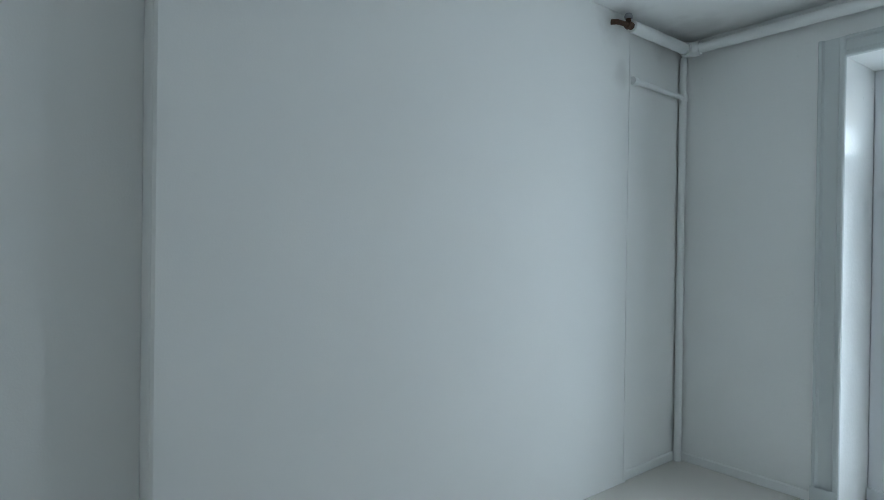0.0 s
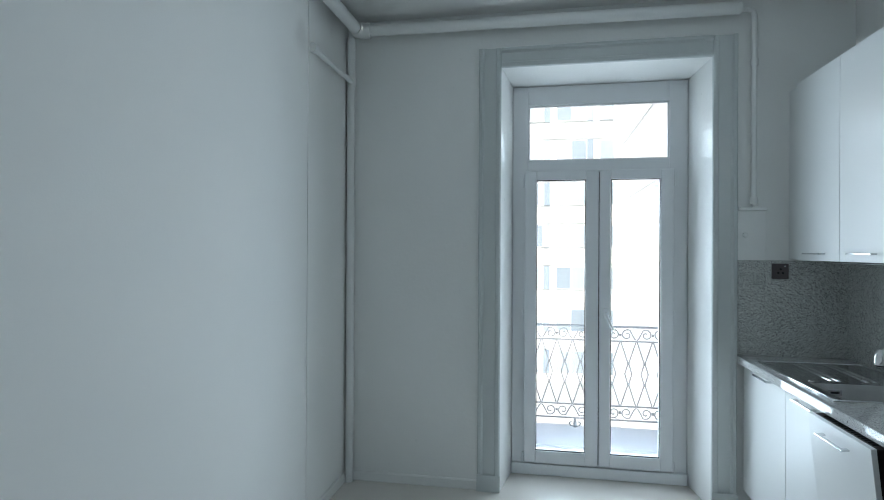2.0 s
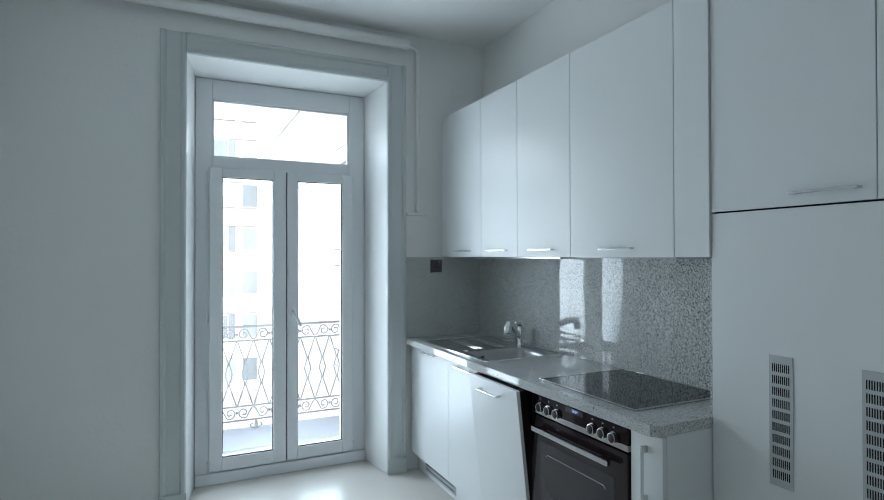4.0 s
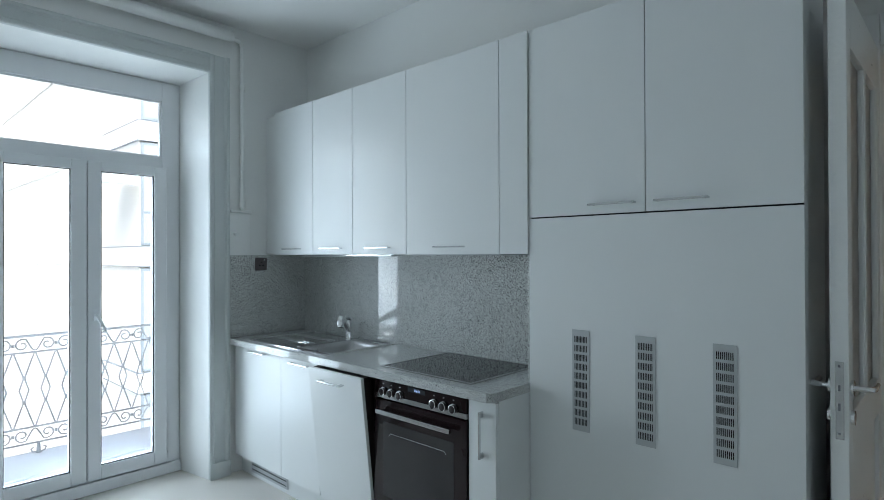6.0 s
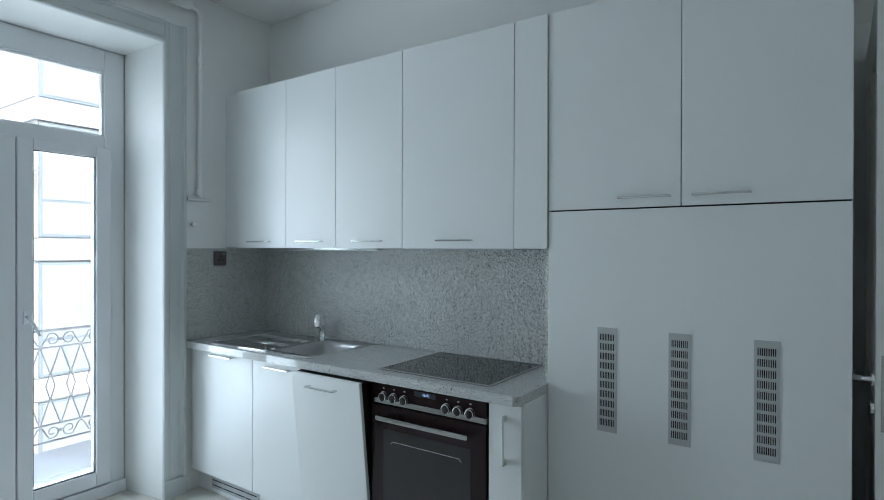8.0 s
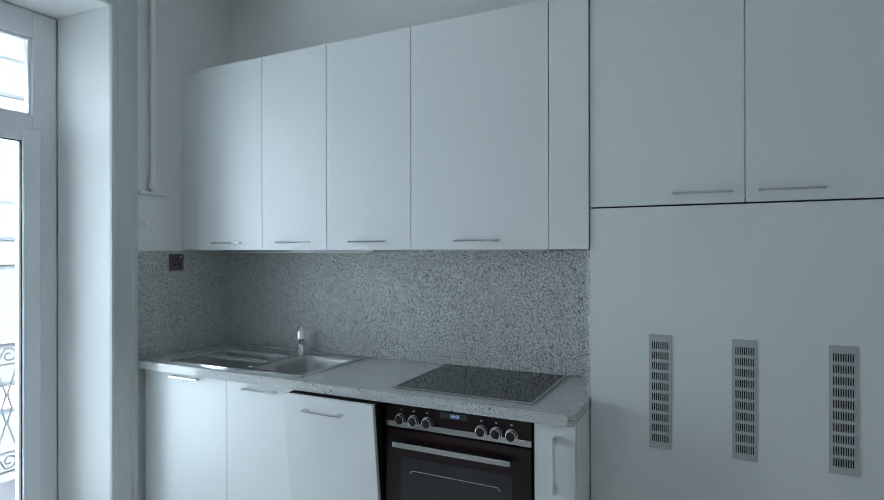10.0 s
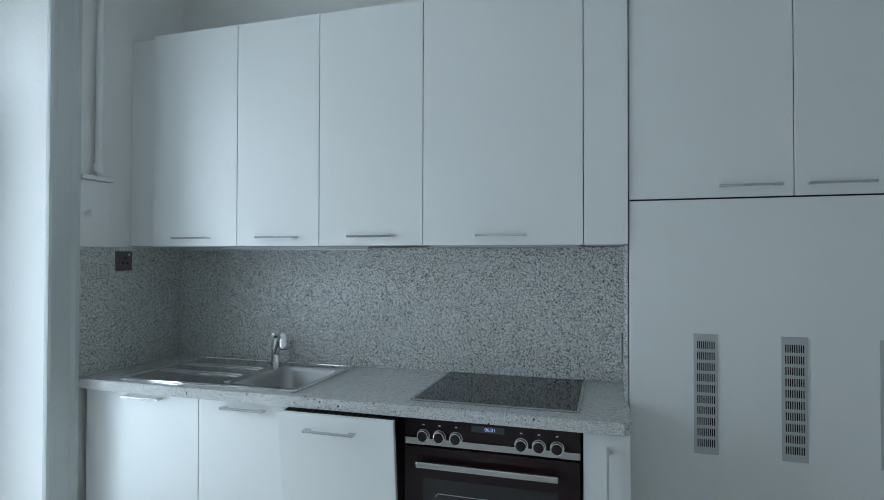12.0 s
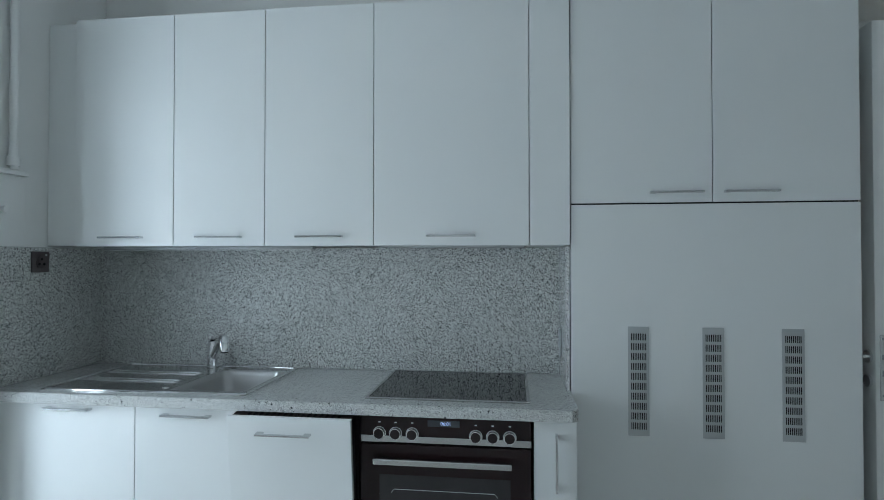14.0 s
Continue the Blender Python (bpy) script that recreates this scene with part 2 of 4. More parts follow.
# ---- the rooms ----
NORTH, WEST, BREAST, EAST, SOUTH, TOP = 4.0, -1.96, -1.935, 1.04, -0.6, 3.0
DOORWALL = 1.50

solid("floor", boxes(((WEST - 0.4, SOUTH - 0.4, -0.12), (DOORWALL + 0.15, NORTH + 0.44, 0.0))), FLOOR, "pale beige smooth kitchen floor with a soft sheen", "floor")
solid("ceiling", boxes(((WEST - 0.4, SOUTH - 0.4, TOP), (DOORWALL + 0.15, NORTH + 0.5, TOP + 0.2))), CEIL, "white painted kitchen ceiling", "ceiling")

# window wall: piers, lintel and splayed reveals
WL, WR, WT = -0.950, 0.285, 2.652
bm = bmesh.new()
for outline in (((WEST - 0.4, NORTH), (WL, NORTH), (-0.897, NORTH + 0.324), (-0.93, NORTH + 0.345), (-0.93, NORTH + 0.5), (WEST - 0.4, NORTH + 0.5)),
                ((WR, NORTH), (DOORWALL + 0.15, NORTH), (DOORWALL + 0.15, NORTH + 0.5), (0.27, NORTH + 0.5), (0.27, NORTH + 0.345), (0.232, NORTH + 0.324))):
    profile(bm, outline, lambda p, q, s: (p, q, s), TOP, "z")
lintel = ((NORTH, WT), (NORTH + 0.324, 2.622), (NORTH + 0.345, 2.64), (NORTH + 0.5, 2.64), (NORTH + 0.5, TOP), (NORTH, TOP))
profile(bm, lintel, lambda p, q, s: (WL - 0.0 + s, p, q), WR - WL, "x")
solid("wall_north", bm, GLOSS, "white painted window wall with a deep splayed opening", "wall")

bm = boxes(((WEST - 0.3, 0.531, 0), (WEST, NORTH, TOP)), ((WEST - 0.3, SOUTH + 0.001, 0), (WEST - 0.12, 0.53, TOP)))
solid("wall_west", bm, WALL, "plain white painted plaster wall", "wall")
bm = bmesh.new()
box(bm, (WEST - 0.01, 0.53, -0.01), (BREAST, 3.325, TOP + 0.01), 0.016)
box(bm, (BREAST - 0.001, 3.304, -0.01), (BREAST + 0.0035, 3.330, TOP + 0.01), 0.0015)
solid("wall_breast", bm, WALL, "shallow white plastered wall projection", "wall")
solid("wall_east", boxes(((EAST, 0.86, 0), (DOORWALL, NORTH, TOP)), ((EAST, -0.40, 2.58), (DOORWALL, 0.86, TOP)), ((EAST, SOUTH, 0), (DOORWALL, -0.40, TOP))), WALL, "white wall behind the kitchen units", "wall")
solid("wall_south", boxes(((WEST - 0.4, SOUTH - 0.35, 0), (DOORWALL + 0.15, SOUTH, TOP))), WALL, "plain white wall", "wall")
DN, DS, DT = 0.640, -0.17, 2.292
bm = boxes(((DOORWALL, DN, 0), (DOORWALL + 0.15, NORTH, TOP)), ((DOORWALL, SOUTH, 0), (DOORWALL + 0.15, DS, TOP)),
           ((DOORWALL, DS, DT), (DOORWALL + 0.15, DN, TOP)))
solid("wall_door", bm, WALL, "white wall with the open doorway to the corridor", "wall")

# ---- corridor beyond the door ----
CX0, CX1, CY0, CY1, CT = DOORWALL + 0.15, 3.1, -1.4, 1.5, 2.56
solid("corridor_floor", boxes(((CX0, CY0, -0.12), (CX1 + 0.1, CY1, 0.0))), FLOOR, "beige corridor floor", "floor")
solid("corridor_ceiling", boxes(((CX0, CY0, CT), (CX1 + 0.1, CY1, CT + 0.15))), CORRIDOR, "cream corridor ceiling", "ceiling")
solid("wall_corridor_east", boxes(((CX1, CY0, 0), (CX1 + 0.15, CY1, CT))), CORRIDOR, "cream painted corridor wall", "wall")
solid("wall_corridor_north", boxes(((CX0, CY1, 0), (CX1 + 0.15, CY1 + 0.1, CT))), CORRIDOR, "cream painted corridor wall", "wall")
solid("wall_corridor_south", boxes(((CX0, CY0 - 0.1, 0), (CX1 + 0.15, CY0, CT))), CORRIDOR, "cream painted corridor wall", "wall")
# ---- window casing and baseboards ----
CL, CR, CH = -1.09, 0.42, 2.775


def casing_outline(w):
    """Flat architrave with a raised outer bead and a rounded inner edge: (across, out)."""
    return ((0, 0), (0, 0.022), (0.006, 0.030), (0.022, 0.030), (0.028, 0.022), (0.034, 0.016), (w - 0.034, 0.016),
            (w - 0.028, 0.022), (w - 0.012, 0.022), (w - 0.003, 0.016), (w, 0.008), (w, 0))


casing = thing("window_casing", ((CL + CR) / 2, NORTH, 0), "grey-white painted moulded casing round the balcony window", "trim", kind="structure")
bm = bmesh.new()
profile(bm, casing_outline(WL - CL), lambda p, q, s: (CL + p, NORTH - q, s), CH - 0.003, "z")
part("jamb_casing", bm, TRIM, casing)
bm = bmesh.new()
profile(bm, casing_outline(CR - WR), lambda p, q, s: (CR - p, NORTH - q, s), CH - 0.003, "z")
part("jamb_casing", bm, TRIM, casing)
bm = bmesh.new()
profile(bm, casing_outline(CH - WT), lambda p, q, s: (WL + s, NORTH - q, CH - p), WR - WL, "x")
part("head_casing", bm, TRIM, casing)

for x0, x1 in ((CL - 0.003, WL + 0.002), (WR - 0.002, CR + 0.002)):
    part("plinth_block", boxes(((x0, NORTH - 0.033, 0.0), (x1, NORTH - 0.0305, 0.105)), bevel=0.0004), TRIM, casing)


def baseboard(name, a, b, out, h=0.06):
    """A skirting board from a to b, its thickness along out."""
    a, b, out = Vector((*a, 0)), Vector((*b, 0)), Vector((*out, 0))
    d = b - a
    o = ((0, 0), (0.012, 0), (0.012, h - 0.008), (0.006, h), (0, h))
    bm = bmesh.new()
    profile(bm, o, lambda p, q, s: a + out * p + Vector((0, 0, q + 0.001)) + d.normalized() * s, d.length, "d")
    return solid(name, bm, GLOSS, "low white painted baseboard", "baseboard")


baseboard("baseboard", (WEST + 0.013, NORTH), (CL - 0.002, NORTH), (0, -1))
baseboard("baseboard", (WEST, 3.335), (WEST, NORTH), (1, 0))

# ---- balcony window ----
FY, FB = NORTH + 0.326, NORTH + 0.40
win = thing("window_1", (-0.33, FY, 0), "white plastic double-leaf balcony window with a transom light", "window", kind="structure")
frame_bm = boxes(((-0.928, FY + 0.02, 0.0), (-0.794, FB, 2.638)), ((0.118, FY + 0.02, 0.0), (0.268, FB, 2.638)), ((-0.895, FY, 0.0), (-0.794, FY + 0.0195, 2.620)), ((0.118, FY, 0.0), (0.230, FY + 0.0195, 2.620)), bevel=0.004)
for a, b in (((-0.794, FY, 2.493), (0.118, FY + 0.0195, 2.620)), ((-0.794, FY + 0.02, 2.493), (0.118, FB, 2.638)), ((-0.794, FY, 2.03), (0.118, FB, 2.115)), ((-0.794, FY, 0.0), (0.118, FB, 0.085))):
    box(frame_bm, a, b, 0.003)
part("window_frame", frame_bm, PVC, win)
part("threshold", boxes(((-0.896, FY - 0.03, 0.001), (0.231, FY - 0.001, 0.074)), bevel=0.006), PVC, win, "white threshold strip")
bm = boxes(((-0.794, FY + 0.025, 2.115), (0.118, FY + 0.031, 2.493)))
pane = part("pane", bm, GLASS, win, "clear transom glass")
pane.visible_shadow = False
bm = boxes(((-0.794, FY + 0.012, 2.115), (-0.782, FY + 0.024, 2.493)), ((0.106, FY + 0.012, 2.115), (0.118, FY + 0.024, 2.493)),
           ((-0.782, FY + 0.012, 2.481), (0.106, FY + 0.024, 2.493)), ((-0.782, FY + 0.012, 2.115), (0.106, FY + 0.024, 2.125)))
part("glazing_bead", bm, PVC, win)


def leaf(x0, x1, g0, g1):
    """One casement leaf with its pane, beads and gaskets."""
    y0, y1, z0, z1, gz0, gz1 = FY - 0.036, FY + 0.035, 0.086, 2.042, 0.166, 1.982
    bm = boxes(((x0, y0, z0), (g0, y1, z1)), ((g1, y0, z0), (x1, y1, z1)), bevel=0.006)
    box(bm, (g0, y0, z0), (g1, y1, gz0), 0.003)
    box(bm, (g0, y0, gz1), (g1, y1, z1), 0.003)
    lf = part("leaf", bm, PVC, win)
    p = part("pane", boxes(((g0, y0 + 0.03, gz0), (g1, y0 + 0.036, gz1))), GLASS, lf, "clear glass")
    p.visible_shadow = False
    t = 0.005
    bm = boxes(((g0, y0 + 0.012, gz0), (g0 + t, y0 + 0.028, gz1)), ((g1 - t, y0 + 0.012, gz0), (g1, y0 + 0.028, gz1)),
               ((g0 + t, y0 + 0.012, gz0), (g1 - t, y0 + 0.028, gz0 + t)), ((g0 + t, y0 + 0.012, gz1 - t), (g1 - t, y0 + 0.028, gz1)))
    part("gasket", bm, GASKET_GAP, lf, "thin dark gasket")
    return lf


leaf(-0.812, -0.3295, -0.734, -0.413)
leaf(-0.3245, 0.138, -0.252, 0.058)
# dark strip paints the shade in the open gap between the leaves
part("meeting_gap_shade", boxes(((-0.3292, FY - 0.022, 0.095), (-0.3248, FY + 0.03, 2.033))), GASKET_GAP, win, "dark strip standing for the shade in the gap between the leaves")
bm = boxes(((-0.300, FY - 0.048, 1.06), (-0.270, FY - 0.0365, 1.13)), bevel=0.005)
tube(bm, [(-0.285, FY - 0.048, 1.098), (-0.285, FY - 0.076, 1.098)], 0.009)
tube(bm, [(-0.288, FY - 0.076, 1.107), (-0.267, FY - 0.078, 1.06), (-0.237, FY - 0.076, 0.995)], [0.009, 0.009, 0.007], 10)
part("handle", bm, PVC, win, "white lever handle", True)
for hx in (-0.820, 0.146):
    for hz in (0.10, 1.08, 1.98):
        bm = bmesh.new()
        tube(bm, [(hx, FY - 0.009, hz - 0.045), (hx, FY - 0.009, hz + 0.045)], 0.008)
        part("hinge", bm, PVC, win, "", True)

# ---- heating pipes ----
PZ = 2.915
bm = bmesh.new()
tube(bm, [(-1.80, 3.93, PZ), (0.41, 3.93, PZ - 0.012), (0.42, 3.93, PZ - 0.012)], [0.036, 0.036, 0.028], 20)
run = thing("heating_pipe", (-0.7, 3.93, PZ - 0.04), "white painted heating pipe running under the ceiling", "pipe")
part("main_pipe", bm, GLOSS, run, "", True)
bm = bmesh.new()
tube(bm, [(-1.79, 3.93, PZ), (-1.83, 3.925, PZ), (-1.862, 3.90, PZ), (-1.868, 3.86, PZ)], [0.048, 0.05, 0.05, 0.046], 20)
part("elbow", bm, GLOSS, run, "", True)
bm = bmesh.new()
tube(bm, [(-1.868, 3.87, PZ), (-1.868, 3.22, PZ - 0.008)], 0.038, 20)
part("branch_pipe", bm, GLOSS, run, "", True)
bm = bmesh.new()
tube(bm, [(-1.868, 3.225, PZ - 0.008), (-1.868, 3.17, PZ - 0.008), (-1.868, 3.165, PZ - 0.01), (-1.868, 3.10, PZ - 0.015), (-1.880, 3.08, PZ - 0.012), (-1.91, 3.065, PZ - 0.008)],
     [0.022, 0.024, 0.016, 0.015, 0.016, 0.017], 14)
tube(bm, [(-1.868, 3.185, PZ - 0.03), (-1.868, 3.185, PZ + 0.05)], [0.018, 0.014], 12)
part("rusty_stub", bm, RUST, run, "bare rusted pipe end with flaking paint", True)
bm = bmesh.new()
tube(bm, [(-1.868, 3.185, PZ + 0.03), (-1.868, 3.185, PZ + 0.045), (-1.868, 3.185, PZ + 0.06)], [0.024, 0.026, 0.02], 12)
part("cap", bm, IRON, run, "grey iron cap", True)
bm = bmesh.new()
tube(bm, [(-1.926, 3.962, 0.0), (-1.926, 3.962, 2.88)], 0.026, 18)
riser = part("riser", bm, GLOSS, run, "", True)
bm = bmesh.new()
tube(bm, [(-1.92, 3.955, 2.60), (-1.92, 3.34, 2.60)], 0.017, 14)
tube(bm, [(-1.92, 3.36, 2.60), (-1.92, 3.318, 2.60)], [0.026, 0.026], 14)
part("cross_pipe", bm, GLOSS, run, "", True)
bm = bmesh.new()
tube(bm, [(-1.926, 3.962, 2.575), (-1.926, 3.962, 2.625)], 0.031, 18)
part("joint", bm, GLOSS, run, "", True)

bm = bmesh.new()
tube(bm, [(0.415, 3.955, 2.905), (0.47, 3.965, 2.905), (0.495, 3.97, 2.895), (0.503, 3.97, 2.87), (0.505, 3.975, 1.80), (0.512, 3.975, 1.77)], 0.015, 12)
conduit = thing("wall_conduit", (0.505, 3.97, 1.45), "thin white painted conduit going down to a small wall board", "pipe")
part("conduit", bm, GLOSS, conduit, "", True)
for z in (1.80, 2.60):
    bm = bmesh.new()
    tube(bm, [(0.505, 3.975, z - 0.02), (0.505, 3.975, z + 0.02)], 0.021, 12)
    part("clip", bm, GLOSS, conduit, "", True)
part("board", boxes(((0.4235, NORTH - 0.012, 1.458), (0.575, NORTH - 0.0005, 1.745)), bevel=0.003), GLOSS, conduit)
part("ledge", boxes(((0.4235, NORTH - 0.03, 1.746), (0.58, NORTH - 0.0005, 1.766)), bevel=0.005), GLOSS, conduit)
bm = bmesh.new()
tube(bm, [(0.455, NORTH - 0.0125, 1.603), (0.455, NORTH - 0.03, 1.603), (0.455, NORTH - 0.034, 1.603), (0.455, NORTH - 0.05, 1.603), (0.455, NORTH - 0.052, 1.603)], [0.008, 0.008, 0.014, 0.014, 0.01], 14)
part("stop_knob", bm, GLOSS, conduit, "", True)

# ---- kitchen: base units ----
CF, CT_TOP, CT_BOT, DF = 0.42, 0.905, 0.866, 0.453
BODY = DF + 0.019


def bar_handle(parent, x, y0, y1, z, out=0.026):
    """A flat bow handle along y, standing off a front at x that faces -x."""
    bm = boxes(((x - out, y0, z - 0.004), (x - out + 0.011, y1, z + 0.004)), bevel=0.001)
    for y in (y0, y1):
        s = 0.022 if y == y0 else -0.022
        box(bm, (x - out + 0.009, y, z - 0.004), (x + 0.0005, y + s, z + 0.004), 0.001)
    return part("handle", bm, ALU, parent, "satin metal bow handle")


def base_unit(y0, y1, hy0, hy1, hz, label, top=CT_BOT - 0.001):
    u = thing("base_cabinet", (0.7, (y0 + y1) / 2, 0), label, "cabinet", "kitchen base units")
    part("body", boxes(((BODY, y0 + 0.001, 0.13), (EAST - 0.03, y1 - 0.001, top))), CARCASS, u)
    d = part("door", boxes(((DF, y0 + 0.0015, 0.135), (BODY - 0.001, y1 - 0.0015, CT_BOT - 0.006)), bevel=0.0015), LAMINATE, u)
    bar_handle(d, DF, hy0, hy1, hz)
    return u


base_unit(3.40, 3.972, 3.575, 3.765, 0.842, "white laminate base cabinet beside the window")
base_unit(3.00, 3.40, 3.095, 3.285, 0.832, "white laminate base cabinet under the sink", 0.735)
# narrow pull-out unit with its end panel
u = thing("pullout_cabinet", (0.7, 1.86, 0), "narrow white pull-out cabinet beside the oven", "cabinet", "kitchen base units")
part("body", boxes(((BODY, 1.80, 0.13), (EAST - 0.03, 1.927, CT_BOT - 0.001))), CARCASS, u)
d = part("door", boxes(((DF, 1.783, 0.135), (BODY - 0.001, 1.926, CT_BOT - 0.006)), bevel=0.0015), LAMINATE, u)
bm = boxes(((DF - 0.028, 1.847, 0.625), (DF - 0.018, 1.855, 0.818)), bevel=0.0015)
for z, s in ((0.625, 0.024), (0.818, -0.024)):
    box(bm, (DF - 0.020, 1.847, z), (DF + 0.0005, 1.855, z + s), 0.0015)
part("handle", bm, ALU, d, "satin metal bow handle")
part("end_panel", boxes(((BODY, 1.7815, 0.001), (EAST - 0.01, 1.7985, CT_BOT - 0.001)), bevel=0.0015), LAMINATE, u)

# plinth with its air grille
pl = thing("plinth", (0.52, 2.85, 0), "white plinth board under the base units with an air grille", "plinth")
part("board", boxes(((0.515, 1.80, 0.001), (0.533, NORTH - 0.003, 0.128))), LAMINATE, pl)
bm = boxes(((0.510, 3.42, 0.028), (0.5148, 3.86, 0.108)), bevel=0.001)
gr = part("grille", bm, GRILLE, pl, "aluminium air grille")
for i in range(4):
    for zz in (0.045, 0.075):
        part("slot", boxes(((0.5085, 3.435 + 0.106 * i, zz), (0.5099, 3.53 + 0.106 * i, zz + 0.005))), SLOT, gr)

# dishwasher, its front tipped open
dw = thing("dishwasher", (0.7, 2.77, 0), "built-in dishwasher with its white front tipped ajar", "dishwasher", "kitchen base units")
Y0, Y1 = 2.545, 2.997
bm = boxes(((BODY + 0.01, Y0 + 0.002, 0.13), (EAST - 0.03, Y0 + 0.02, CT_BOT - 0.002)), ((BODY + 0.01, Y1 - 0.02, 0.13), (EAST - 0.03, Y1 - 0.002, CT_BOT - 0.002)),
           ((BODY + 0.03, Y0 + 0.02, 0.13), (EAST - 0.03, Y1 - 0.02, 0.16)), ((EAST - 0.06, Y0 + 0.02, 0.16), (EAST - 0.03, Y1 - 0.02, CT_BOT - 0.002)),
           ((BODY + 0.01, Y0 + 0.02, CT_BOT - 0.03), (EAST - 0.06, Y1 - 0.02, CT_BOT - 0.002)))
part("tub", bm, BLACK, dw, "black tub edge")
tip = Matrix.Translation((DF + 0.01, 0, 0.15)) @ Matrix.Rotation(radians(-6.2), 4, "Y") @ Matrix.Translation((-DF - 0.01, 0, -0.15))
bm = bmesh.new()
box(bm, (DF, Y0 + 0.002, 0.135), (BODY - 0.001, Y1 - 0.002, 0.862), 0.0015, tip)
front = part("door", bm, LAMINATE, dw)
bm = bmesh.new()
box(bm, (BODY, Y0 + 0.006, 0.15), (BODY + 0.045, Y1 - 0.006, 0.857), 0.004, tip)
inner = part("inner_door", bm, BLACK, dw, "black inner door")
bm = bmesh.new()
for i in range(16):
    box(bm, (BODY + 0.012, Y0 + 0.05 + 0.022 * i, 0.8571), (BODY + 0.034, Y0 + 0.058 + 0.022 * i, 0.8605), 0.0, tip)
part("vent_rib", bm, SLOT, inner)
bm = bmesh.new()
box(bm, (DF - 0.028, 2.688, 0.805), (DF - 0.016, 2.884, 0.811), 0.001, tip)
for y, s in ((2.688, 0.024), (2.884, -0.024)):
    box(bm, (DF - 0.018, y, 0.805), (DF + 0.0005, y + s, 0.811), 0.001, tip)
part("handle", bm, ALU, front, "satin metal bow handle")

# built-in oven
ov = thing("oven", (0.7, 2.233, 0), "black built-in oven with steel trim and a glass door", "oven", "kitchen base units")
O0, O1 = 1.935, 2.532
part("body", boxes(((DF + 0.02, O0, 0.14), (EAST - 0.05, O1, 0.856))), BLACK, ov)
panel = part("control_panel", boxes(((DF - 0.004, O0, 0.790), (DF + 0.0195, O1, 0.856)), bevel=0.002), OVENGLASS, ov, "black glass control panel")
part("trim", boxes(((DF - 0.006, O0, 0.766), (DF + 0.0195, O1, 0.7895)), bevel=0.002), STEEL, ov, "steel trim strip")
door = part("door", boxes(((DF - 0.006, O0, 0.165), (DF + 0.0195, O1, 0.760)), bevel=0.003), OVENGLASS, ov, "black glass oven door")
part("window", boxes(((DF - 0.0072, 2.005, 0.30), (DF - 0.0061, 2.462, 0.655)), bevel=0.0004), WINDOWGLASS, door, "viewing window")
bm = bmesh.new()
for z in (0.605,):
    tube(bm, [(DF - 0.0076, 2.05, z - 0.012), (DF - 0.0076, 2.06, z), (DF - 0.0076, 2.41, z), (DF - 0.0076, 2.42, z - 0.012)], 0.0011, 6)
part("rack_line", bm, GRILLE, door, "rack wires seen in the window", True)
bm = boxes(((DF - 0.048, 2.000, 0.700), (DF - 0.028, 2.478, 0.722)), bevel=0.005)
for y in (2.03, 2.43):
    box(bm, (DF - 0.032, y, 0.704), (DF - 0.0058, y + 0.025, 0.718), 0.002)
part("handle", bm, STEEL, door, "steel bar handle")
for ky in (2.463, 2.405, 2.346, 2.124, 2.066, 2.008):
    bm = bmesh.new()
    tube(bm, [(DF - 0.0035, ky, 0.798), (DF - 0.006, ky, 0.798), (DF - 0.0062, ky, 0.798)], [0.0232, 0.0232, 0.021], 24)
    k = part("knob", bm, ALU, ov, "black knob with a metal ring", True)
    bm = bmesh.new()
    tube(bm, [(DF - 0.006, ky, 0.798), (DF - 0.018, ky, 0.798), (DF - 0.020, ky, 0.798)], [0.0185, 0.0178, 0.0150], 24)
    part("cap", bm, BLACK, k, "black knob cap", True)
    bm = bmesh.new()
    turn = [(DF - 0.0175, ky + 0.0182 * math.cos(radians(15 * q)), 0.798 + 0.0182 * math.sin(radians(15 * q))) for q in range(25)]
    tube(bm, turn, 0.0016, 8, caps=False)
    part("rim_ring", bm, CHROME, k, "bright metal ring", True)
for ky in (2.463, 2.405, 2.346, 2.124, 2.066, 2.008):
    part("mark", boxes(((DF - 0.0048, ky - 0.004, 0.834), (DF - 0.0041, ky + 0.004, 0.838))), GRILLE, panel)
disp = part("display", boxes(((DF - 0.0052, 2.180, 0.826), (DF - 0.0041, 2.292, 0.848)), bevel=0.0003), BLIND_DARK, panel, "lit clock display")


def word(text, size, m, parent, material, name):
    """Built-in font writing turned into a mesh part."""
    c = bpy.data.curves.new(name, "FONT")
    c.body, c.size, c.align_x, c.align_y, c.extrude = text, size, "CENTER", "CENTER", 0.0003
    tmp = new("writing", c)
    me = bpy.data.meshes.new_from_object(tmp.evaluated_get(bpy.context.evaluated_depsgraph_get()))
    bpy.data.objects.remove(tmp)
    me.transform(m)
    me.transform(Matrix.Translation(-base_of(parent)))
    me.materials.clear()
    me.materials.append(material)
    ob = new(name, me)
    ob.parent = parent
    return ob


word("06:01", 0.017, pose(DF - 0.0058, 2.228, 0.837, 90, 0, -90), disp, DIGITS, "digits")
bm = bmesh.new()
for i in range(6):
    box(bm, (DF - 0.0068, 2.256 - 0.0095 * i, 0.205), (DF - 0.0061, 2.263 - 0.0095 * i, 0.214))
part("maker_mark", bm, GRILLE, door, "small pale maker's mark")

